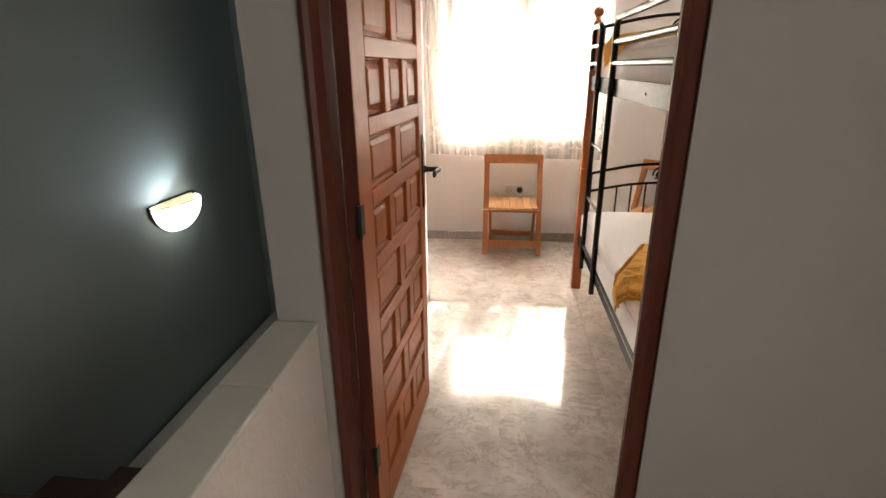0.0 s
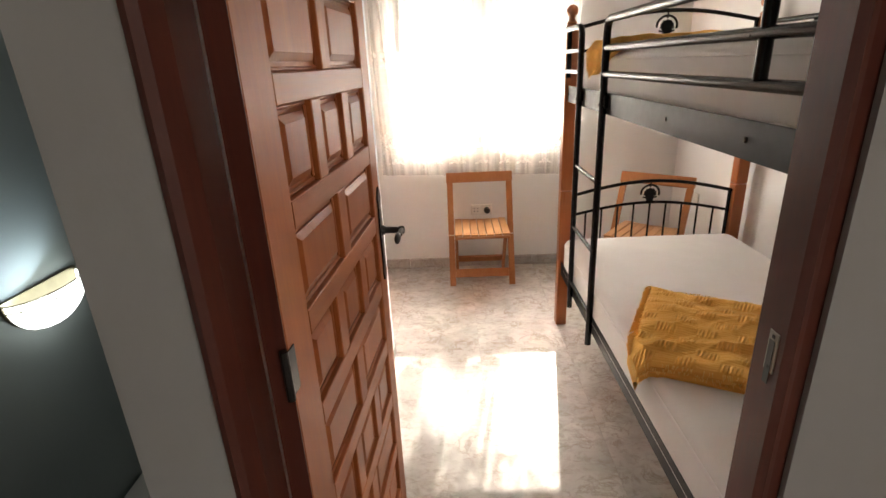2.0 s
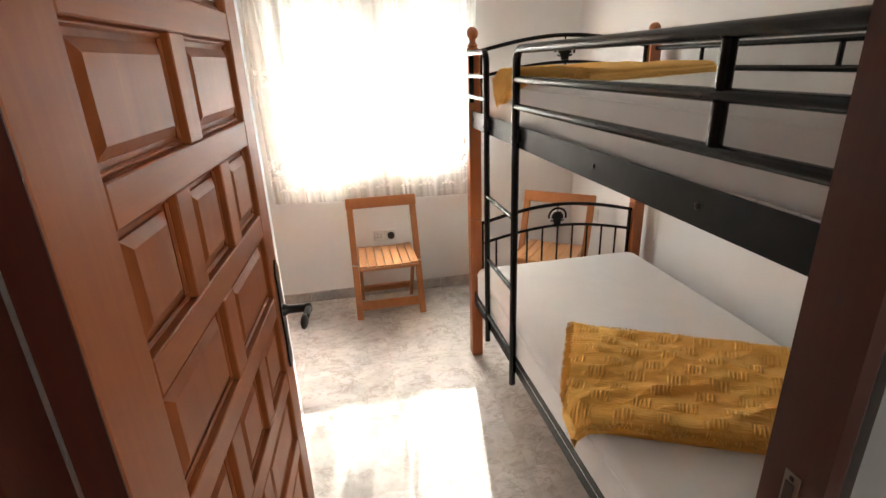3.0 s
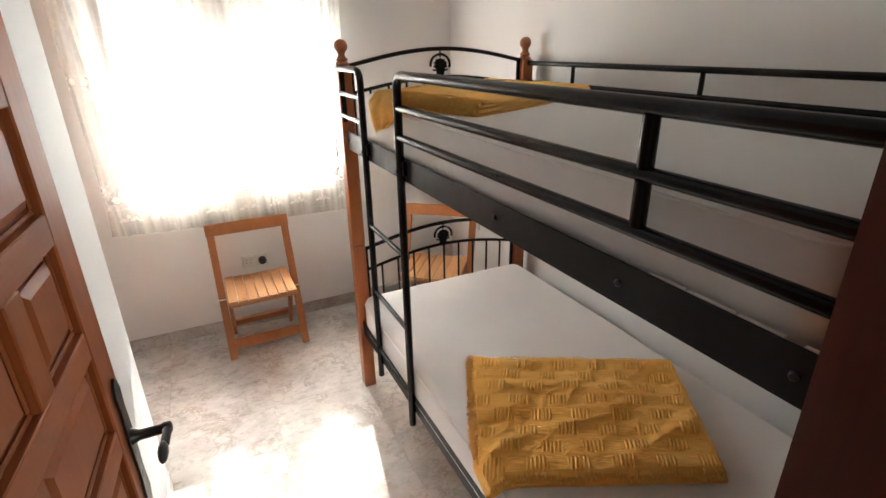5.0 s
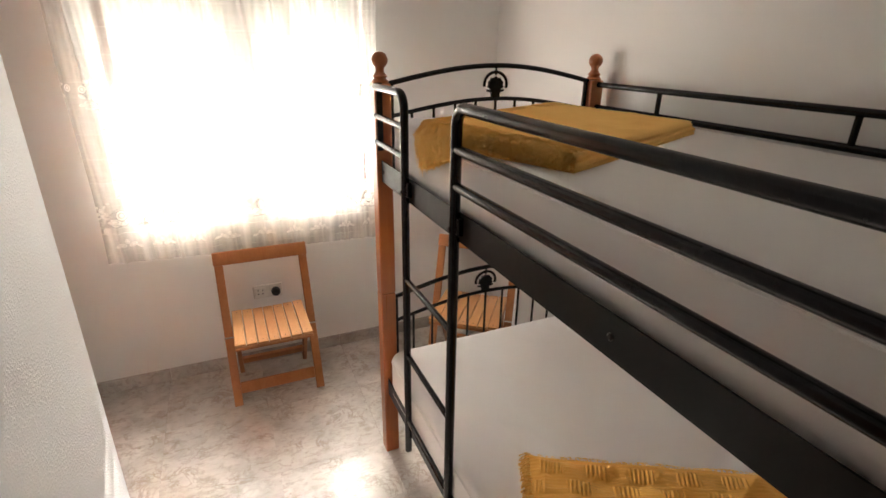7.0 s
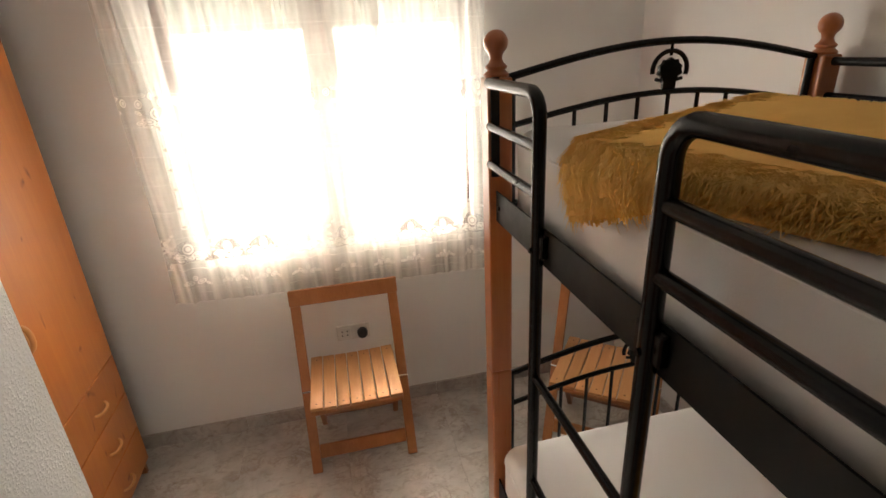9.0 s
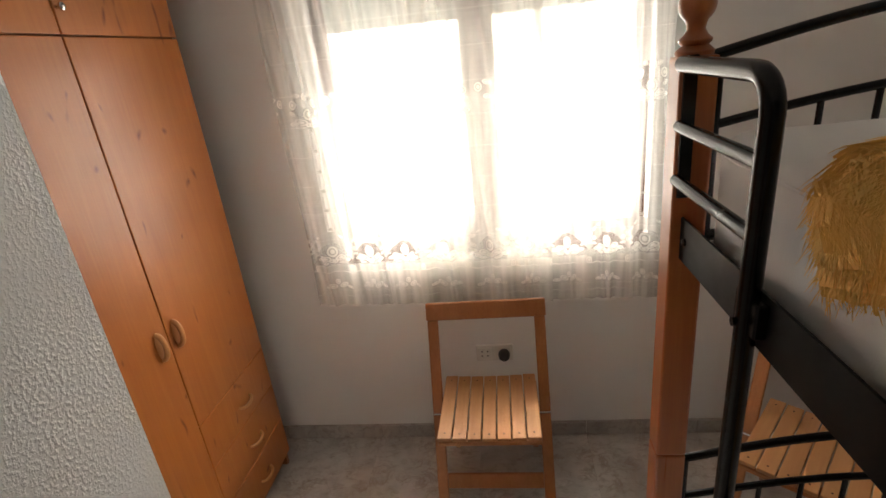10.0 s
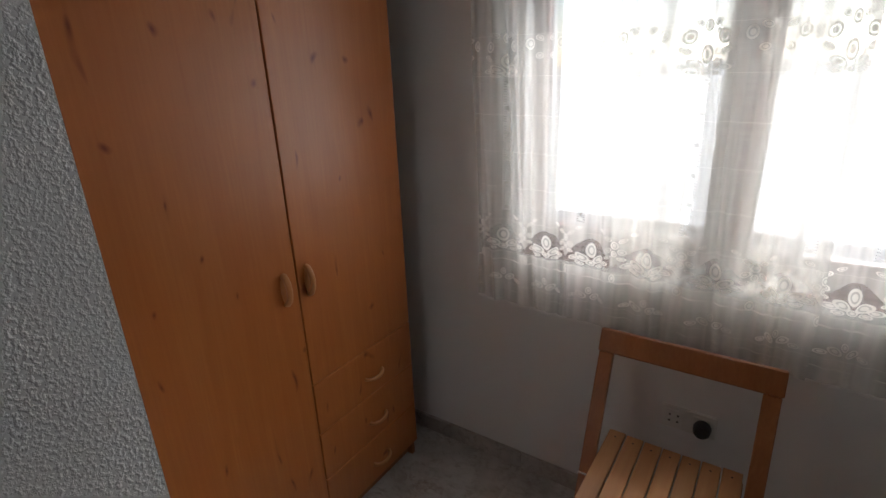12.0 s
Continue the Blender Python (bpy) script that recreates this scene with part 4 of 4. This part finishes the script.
# ---- throws ----
def weave_relief(u, w):
    """Height of the raised rib blocks of the woven cloth, 0 to 1, at (u, w) metres on it."""
    row = math.floor(w / 0.066)
    fu, fw = (u / 0.125 + row * 0.45) % 1.0, (w / 0.066) % 1.0

    def span(x, lo, hi, soft):
        return max(0.0, min(1.0, (x - lo) / soft)) * max(0.0, min(1.0, (hi - x) / soft))

    block = span(fu, 0.04, 0.60, 0.06) * span(fw, 0.14, 0.88, 0.12)
    ribs = 0.5 + 0.5 * math.sin(6.2832 * (u + 0.12 * w) / 0.0118)
    return block * (0.25 + 0.75 * ribs) + (1 - block) * 0.2 * (0.5 + 0.5 * math.sin(w * 560.0))


def throw(name, corners, ztop, thick, edge_x, label, seed, fringes, rumple=0.006, layers=2, shag=0, face=MUSTARD):
    """A folded throw on a mattress; past edge_x it hangs down. corners: near-edge start, near-edge end, far end, far start."""
    t = thing(name, (sum(c[0] for c in corners) / 4, sum(c[1] for c in corners) / 4, ztop), label, "throw blanket", "folded mustard throws")
    A, B, C, D = [Vector((c[0], c[1], 0)) for c in corners]

    def at(u, v, lift):
        p = (A * (1 - u) + B * u) * (1 - v) + (D * (1 - u) + C * u) * v
        big = noise.noise(Vector((p.x * 6, p.y * 6, seed))) + 0.5 * noise.noise(Vector((p.x * 15, p.y * 15, seed + 3)))
        ridge = max(0.0, 1 - abs(noise.noise(Vector((p.x * 2.2 + 5, p.y * 5.5, seed + 9)))) * 4) * 0.8
        big += 0.18 * noise.noise(Vector((p.x * 34, p.y * 34, seed + 5))) + 0.9 * max(0.0, 1 - abs(noise.noise(Vector((p.x * 7, p.y * 12, seed + 2)))) * 6) * 0.28
        rim = min(1.0, min(u, 1 - u, v, 1 - v) * 14 + 0.15)
        z = ztop + lift + (rumple * (big + ridge) + 0.001) * rim if lift > 0 else ztop + 0.0015
        if p.x < edge_x:
            over = edge_x - p.x
            out = 0.012 + (0.012 if lift > 0 else 0.0)
            z -= over * 1.05
            p.x = edge_x - min(over, out + lift * 0.3)
        wob = 0.004 * math.sin(u * 23 + seed) * (1 if v in (0, 1) else 0)
        return Vector((p.x, p.y + wob, z))

    for layer in range(layers):
        ribbed = face is MUSTARD and layer == layers - 1
        N, M = (300, 170) if ribbed else (70, 54)
        lo, hi = thick * layer / layers, thick * (layer + 1) / layers
        bm = bmesh.new()
        uvl = bm.loops.layers.uv.new("cloth")
        ins = 0.0 if layer == layers - 1 else -0.010
        top = []
        for j in range(M + 1):
            row = []
            for i in range(N + 1):
                u, v = i / N, j / M
                rim = min(u * (B - A).length, (1 - u) * (B - A).length, v * (D - A).length, (1 - v) * (D - A).length)
                soft = max(0.0, 1 - rim / 0.012) ** 2 * (hi - lo) * 0.5
                uu, vv = ins + u * (1 - 2 * ins), ins + v * (1 - 2 * ins)
                relief = 0.0042 * weave_relief(u * (B - A).length, v * (D - A).length) if ribbed else 0.0
                row.append(bm.verts.new(at(uu, vv, hi) - Vector((0, 0, soft - relief))))
            top.append(row)
        lu, lv = (B - A).length, (D - A).length
        for j in range(M):
            for i in range(N):
                f = bm.faces.new((top[j][i], top[j][i + 1], top[j + 1][i + 1], top[j + 1][i]))
                for lp, (ii, jj) in zip(f.loops, ((i, j), (i + 1, j), (i + 1, j + 1), (i, j + 1))):
                    lp[uvl].uv = (ii / N * lu, jj / M * lv)
        ring = [(0, i) for i in range(N)] + [(j, N) for j in range(M)] + [(M, i) for i in range(N, 0, -1)] + [(j, 0) for j in range(M, 0, -1)]
        low = []
        for j, i in ring:
            u, v = i / N, j / M
            uu, vv = ins + u * (1 - 2 * ins), ins + v * (1 - 2 * ins)
            q = top[j][i].co.copy()
            q.z -= (hi - lo) * 0.75
            low.append(bm.verts.new(q))
        for k in range(len(ring)):
            m = (k + 1) % len(ring)
            a, c = top[ring[k][0]][ring[k][1]], top[ring[m][0]][ring[m][1]]
            bm.faces.new((a, low[k], low[m], c))
        bm.faces.new(low[::-1])
        part("fold", bm, face, t, "woven mustard layer", smooth=True)
    rnd = random.Random(seed)
    bm = bmesh.new()
    for side, count, length in fringes:
        for k in range(count):
            f = (k + rnd.random()) / count
            u, v = {"A": (f, 0), "B": (1, f), "C": (f, 1), "D": (0, f)}[side]
            lift = thick * rnd.choice((0.35, 0.6, 0.95))
            p = at(u, v, lift)
            q = at(*{"A": (f, 0.03), "B": (0.97, f), "C": (f, 0.97), "D": (0.03, f)}[side], lift)
            d = (p - q)
            d.z = 0
            d = d.normalized()
            side_d = Vector((-d.y, d.x, 0)) * rnd.uniform(-0.7, 0.7)
            ln = length * rnd.uniform(0.6, 1.25)
            step = (d + side_d).normalized() * ln
            drop = min(0.9, 0.25 + lift / thick * 0.5)
            floor_z = ztop + 0.001
            pts = [q + Vector((0, 0, -0.002)), p + Vector((0, 0, 0.002))]
            for s in (0.45, 1.0):
                w = p + step * s + Vector((0, 0, -ln * drop * s * s))
                if w.x < edge_x - 0.012:
                    w.x = edge_x - 0.012 - (edge_x - 0.012 - w.x) * 0.35
                    w.z -= ln * s * 0.7
                elif w.z < floor_z:
                    w.z = floor_z
                pts.append(w)
            tube(pts, rnd.uniform(0.0009, 0.0018), 3, bm)
    lu, lv = (B - A).length, (D - A).length
    strands = []
    for k in range(shag):
        # tufts of fine yarn ends lying outward over the near edge and the end
        if rnd.random() < 0.72:
            u, v, du, dv = rnd.random(), rnd.triangular(-0.01, 0.13, 0.0), rnd.uniform(-0.05, 0.07), -rnd.uniform(0.015, 0.030) / lv
        else:
            u, v, du, dv = rnd.triangular(0.86, 1.0, 0.99), rnd.random(), rnd.uniform(0.018, 0.032) / lu, rnd.uniform(-0.06, 0.03)
        lift = thick * (rnd.choice((0.4, 0.65, 0.9)) if v < 0.012 or u > 0.985 else 1.0)
        sweep = rnd.uniform(-0.25, 0.25)
        for hair in range(7):
            hu, hv = rnd.gauss(0, 0.004) / lu, rnd.gauss(0, 0.004) / lv
            fan, long_ = sweep + rnd.gauss(0, 0.16), rnd.uniform(0.6, 1.1)
            pts = []
            for s in (0, 0.4, 0.75, 1.0):
                q = at(u + hu + (du + fan * 0.03 / lu) * s * long_, v + hv + (dv + fan * 0.02 / lv) * s * long_, lift)
                q.z += 0.0018 * math.sin(math.pi * min(1.0, s + 0.1)) - 0.0005 + (min(0.0, v + dv * s * long_) * lv) * (0.35 if q.x > edge_x else 0.1)
                pts.append(q)
            strands.append((pts, rnd.uniform(0.0004, 0.0008)))
    if strands:
        vs, fs = [], []
        for pts, r in strands:
            base = len(vs)
            for i, p in enumerate(pts):
                d = (pts[min(i + 1, 3)] - pts[max(i - 1, 0)]).normalized()
                a = d.cross(Vector((0, 0, 1)))
                a = a.normalized() if a.length > 0.01 else Vector((1, 0, 0))
                c = d.cross(a)
                rr = r * (1.0, 1.0, 0.8, 0.3)[i]
                vs += [p + a * rr, p - a * rr * 0.5 + c * rr * 0.87, p - a * rr * 0.5 - c * rr * 0.87]
            fs += [(base + 3 * i + k, base + 3 * i + (k + 1) % 3, base + 3 * i + 3 + (k + 1) % 3, base + 3 * i + 3 + k) for i in range(3) for k in range(3)]
        me = bpy.data.meshes.new("pile_fabric")
        me.from_pydata([v - OFF[t] for v in vs], [], fs)
        me.materials.append(FRINGE)
        pile = new("pile_fabric", me)
        pile.parent = t
        OFF[pile] = OFF[t]
        tagged(pile, "fluffy brushed golden yarn pile", kind="stuff")
    tagged(part("fringe", bm, FRINGE, t, "ragged mustard yarn fringe"), kind="stuff")


throw("throw_blanket", ((1.085, 1.665), (0.442, 1.970), (0.714, 2.495), (1.385, 2.12)), 0.566, 0.042, 0.512,
      "folded mustard woven throw with fringed edges, lying on the lower mattress", 3, (("B", 420, 0.02), ("C", 460, 0.015), ("A", 200, 0.008)), 0.014)
throw("throw_blanket", ((0.64, 2.325), (0.450, 2.86), (1.235, 3.245), (1.31, 2.62)), 1.549, 0.036, 0.535,
      "folded mustard woven throw with shaggy fringe, lying on the upper mattress", 8, (("A", 700, 0.020), ("B", 500, 0.018), ("C", 400, 0.018)), 0.007, 3, 1700, THROWBACK)


# ---- folding chairs ----
def folding_chair():
    """Built facing -y about its top rail's middle on the floor; returns the thing."""
    c = thing("folding_chair", (0, 0, 0), "slatted honey-brown wooden folding chair, opened, standing under the curtained window", "chair", "folding chairs", local=True)
    top, foot, w, t = Vector((0, 0, 0.775)), Vector((0, -0.285, 0.0)), 0.235, 0.022
    d = (top - foot).normalized()
    n = Vector((0, d.z, -d.y))

    def strut(x0, x1, p, q, half, bevel=0.003, bm=None):
        """A flat board between two points in the y-z plane."""
        a = (q - p).normalized()
        m = Vector((0, -a.z, a.y))
        ln = (q - p).length
        bb = box(x0, -half, 0, x1, half, ln, bevel)
        rot = Matrix(((1, 0, 0), (0, m.y, a.y), (0, m.z, a.z))).to_4x4()
        return turn_bm(bb, Matrix.Translation(p) @ rot)

    for s in (-1, 1):
        x0, x1 = sorted((s * w, s * (w - 0.042)))
        leg = strut(x0, x1, foot + Vector((0, 0, 0.004)), top - d * 0.072, 0.011)
        part("front_leg", leg, CHAIRWOOD, c)
    part("top_rail", strut(-w - 0.004, w + 0.004, top - d * 0.0715, top, 0.0125, 0.004), CHAIRWOOD, c, "broad wooden top rail")
    part("front_stretcher", strut(-w + 0.0425, w - 0.0425, foot + d * 0.065, foot + d * 0.125, 0.008), CHAIRWOOD, c)
    rp, rq = Vector((0, 0.045, 0.0)), Vector((0, -0.20, 0.415))
    rd = (rq - rp).normalized()
    for s in (-1, 1):
        x0, x1 = sorted((s * (w - 0.045), s * (w - 0.068)))
        part("rear_leg", strut(x0, x1, rp + Vector((0, 0, 0.006)), rq, 0.020), CHAIRWOOD, c)
        part("pivot", tube([(s * (w - 0.069), -0.165, 0.352), (s * (w + 0.002), -0.165, 0.352)], 0.005, 10), CHROME, c)
    part("rear_stretcher", strut(-w + 0.0685, w - 0.0685, rp + rd * 0.10, rp + rd * 0.16, 0.009), CHAIRWOOD, c)
    seat_z = 0.418
    for s in (-1, 1):
        x0, x1 = sorted((s * (w - 0.046), s * (w - 0.064)))
        part("seat_bearer", box(x0, -0.37, seat_z - 0.033, x1, -0.035, seat_z - 0.001, 0.003), CHAIRWOOD, c)
    for k in range(7):
        x = -0.187 + k * 0.0537
        dip = 0.006 * (1 - ((k - 3) / 3) ** 2)
        sl = part("seat_slat", box(x, -0.392, seat_z - dip, x + 0.0505, -0.018, seat_z + 0.014 - dip, 0.003, seg=2), SLATWOOD, c, "pale varnished seat slat")
        for y in (-0.365, -0.05):
            part("screw", lathe(x + 0.025, y, [(0.003, seat_z + 0.0135 - dip), (0.003, seat_z + 0.0147 - dip)], 8), IRON, sl)
    part("seat_crossbar", box(-0.187, -0.39, seat_z - 0.0245, 0.187, -0.372, seat_z - 0.0065, 0.003), CHAIRWOOD, c)
    return c


chair = folding_chair()
chair.matrix_basis = pose(0.090, 4.182, 0.0)
second = copy_thing(chair, pose(1.262, 3.872, 0.0, 0, 0, -39))
tagged(second, "slatted honey-brown wooden folding chair standing askew behind the bunk bed")


# ---- sockets, lamp ----
def socket():
    y = ROOM_Y1
    s = thing("wall_socket", (0.11, y, 0.42), "cream double wall socket with a black plug in one side", "socket")
    plate = part("plate", box(0.030, y - 0.011, 0.422, 0.190, y - 0.0005, 0.502, 0.003), PLASTIC, s)
    for cx in (0.068, 0.152):
        part("insert", box(cx - 0.030, y - 0.0145, 0.432, cx + 0.030, y - 0.0112, 0.492, 0.002), PLASTIC, plate)
    for dx, dz in ((-0.012, 0.012), (0.012, 0.012), (-0.012, -0.010), (0.012, -0.010)):
        b = lathe(0, 0, [(0.0035, 0), (0.0035, 0.001)], 10)
        part("hole", turn_bm(b, Matrix.Translation((0.068 + dx, y - 0.0147, 0.462 + dz)) @ Euler((radians(90), 0, 0)).to_matrix().to_4x4()), PLUGBLACK, plate)
    b = lathe(0, 0, [(0.024, 0), (0.026, 0.006), (0.024, 0.028), (0.019, 0.036)], 20)
    part("plug", turn_bm(b, Matrix.Translation((0.152, y - 0.0147, 0.462)) @ Euler((radians(90), 0, 0)).to_matrix().to_4x4()), PLUGBLACK, s, "round black plug", smooth=True)


socket()
box2 = thing("wall_socket", (1.545, 3.9, 0.55), "cream single wall socket beside the spare chair", "socket")
part("plate", box(1.538, 3.86, 0.55, 1.5495, 3.94, 0.63, 0.003), PLASTIC, box2)


def wall_lamp():
    """Half-moon uplighter: a curved brass-rimmed glass bowl on a backplate."""
    x, yc, zt, R = -1.45, 2.022, 0.920, 0.152
    s = thing("wall_lamp", (x, yc, zt - R), "half-moon frosted glass wall lamp with a dark brass rim, lit", "wall lamp")
    out = [(yc + R * 1.04 * math.cos(a), zt + R * 0.92 * math.sin(a)) for a in [radians(q) for q in range(180, 361, 12)]]
    part("backplate", prism(out, x + 0.0005, x + 0.014, "x"), BRASS, s)
    bm = bmesh.new()
    rows = []
    for j in range(9):
        b = radians(90 * j / 8)
        rows.append([bm.verts.new((x + 0.0145 + 0.075 * math.sin(b), yc + R * math.cos(radians(q)) * (0.35 + 0.65 * math.cos(b) if j < 8 else 0.35), zt - 0.012 + R * 0.86 * math.sin(radians(q)) * (0.35 + 0.65 * math.cos(b)))) for q in range(180, 361, 12)])
    for a, c in zip(rows, rows[1:]):
        for k in range(len(a) - 1):
            bm.faces.new((a[k], a[k + 1], c[k + 1], c[k]))
    bm.faces.new(rows[-1])
    part("glass_bowl", bm, LAMPGLASS, s, "glowing cool white glass", smooth=True)
    for z in (zt - 0.010, zt - 0.034):
        pts = [(x + 0.016 + 0.078 * math.sin(radians(q)), yc + (R + 0.002) * math.cos(radians(q)), z) for q in range(0, 181, 12)]
        part("band", tube(pts, 0.0022, 8), BRASS, s, smooth=True)
    lp = new("lamp_glow", bpy.data.lights.new("lamp_glow", "AREA"))
    lp.data.shape, lp.data.size, lp.data.size_y, lp.data.energy, lp.data.color = "RECTANGLE", 0.08, 0.20, 0.12, (0.62, 0.82, 1.0)
    lp.matrix_basis = pose(x + 0.085, yc - 0.02, zt + 0.015, 205, 0, 0)


wall_lamp()

stairs = thing("staircase", (-1.0, 0.9, -2.7), "dark brown tiled stairs going down beside the grey wall", "staircase", kind="structure")
for k in range(12):
    y0, z = 0.66 + 0.245 * k, 0.385 - 0.19 * k
    if y0 + 0.245 < 2.77:
        part("step", box(-1.449, y0, z - 0.35, -0.60, y0 + 0.27, z, 0.004), STEPTILE, stairs)


# ---- added glazed hall door, out of view, around the passage fill light ----
hw = thing("window_2", (1.61, -1.35, 0.0), "added pale glazed hall door out of view, for the fill light", "window", kind="structure")
bm = bmesh.new()
for q in ((-1.8, 0.0, -1.75, 2.1), (-0.95, 0.0, -0.9, 2.1), (-1.75, 2.05, -0.95, 2.1), (-1.75, 0.0, -0.95, 0.9)):
    box(1.59, q[0], q[1], 1.63, q[2], q[3], bm=bm)
part("window_frame", bm, ALU, hw)
hp = part("pane", box(1.608, -1.75, 0.9, 1.612, -0.95, 2.05), GLASS, hw)
hp.visible_shadow = False


# ---- skirting and floor tiles ----
def skirting(name, x0, y0, x1, y1, inward, h=0.072):
    s = thing(name, ((x0 + x1) / 2, (y0 + y1) / 2, 0), "low grey marble-look skirting tiles with visible joints", kind="structure")
    s.name = "baseboard"
    ln = math.hypot(x1 - x0, y1 - y0)
    dx, dy = (x1 - x0) / ln, (y1 - y0) / ln
    k = 0.0
    while k < ln - 0.01:
        e = min(k + 0.484, ln)
        a, b = (x0 + dx * k, y0 + dy * k), (x0 + dx * (e - 0.002), y0 + dy * (e - 0.002))
        c = (b[0] + inward[0] * 0.009, b[1] + inward[1] * 0.009)
        part("skirting_tile", box(min(a[0], c[0]), min(a[1], c[1]), 0.0005, max(a[0], c[0]), max(a[1], c[1]), h, 0.0015), SKIRT, s)
        part("rounded_top", box(min(a[0], c[0]) + (0.001 if inward[0] else 0), min(a[1], c[1]) + (0.001 if inward[1] else 0), h + 0.0005, max(a[0], c[0]), max(a[1], c[1]), h + 0.006, 0.002), SKIRT, s)
        k = e


skirting("baseboard", RECESS_X, ROOM_Y1 - 0.0005, ROOM_X1, ROOM_Y1 - 0.0005, (0, -1))
skirting("baseboard", ROOM_X1 - 0.0005, ROOM_Y0, ROOM_X1 - 0.0005, ROOM_Y1 - 0.012, (-1, 0))
skirting("baseboard", ROOM_X0 + 0.0005, ROOM_Y0 + 0.02, ROOM_X0 + 0.0005, RECESS_Y, (1, 0))


def lay_tiles():
    gap, px, py, ox, oy = 0.0003, 0.488, 0.477, 0.017, 1.918
    shared = {}
    areas = ((-0.463, -2.47, 1.549, 1.149), (DOOR_X0 + 0.0005, 1.1505, DOOR_X1 - 0.0005, 1.2215), (ROOM_X0 + 0.0005, 1.2225, 1.549, RECESS_Y - 0.0005), (RECESS_X + 0.001, RECESS_Y, 1.549, 4.289))
    for x0, y0, x1, y1 in areas:
        for i in range(math.floor((x0 - ox) / px), math.ceil((x1 - ox) / px) + 1):
            for j in range(math.floor((y0 - oy) / py), math.ceil((y1 - oy) / py) + 1):
                a, b = max(x0, ox + i * px + gap), min(x1, ox + (i + 1) * px - gap)
                c, d = max(y0, oy + j * py + gap), min(y1, oy + (j + 1) * py - gap)
                if b - a < 0.004 or d - c < 0.004:
                    continue
                key = (round(b - a, 4), round(d - c, 4))
                if key not in shared:
                    shared[key] = mesh_of("tile", box(-key[0] / 2, -key[1] / 2, -0.0105, key[0] / 2, key[1] / 2, 0.0, 0.0003), TILE)
                o = new("tile", shared[key])
                o.parent = floor
                o.location = Vector(((a + b) / 2, (c + d) / 2, 0)) - OFF[floor]


lay_tiles()
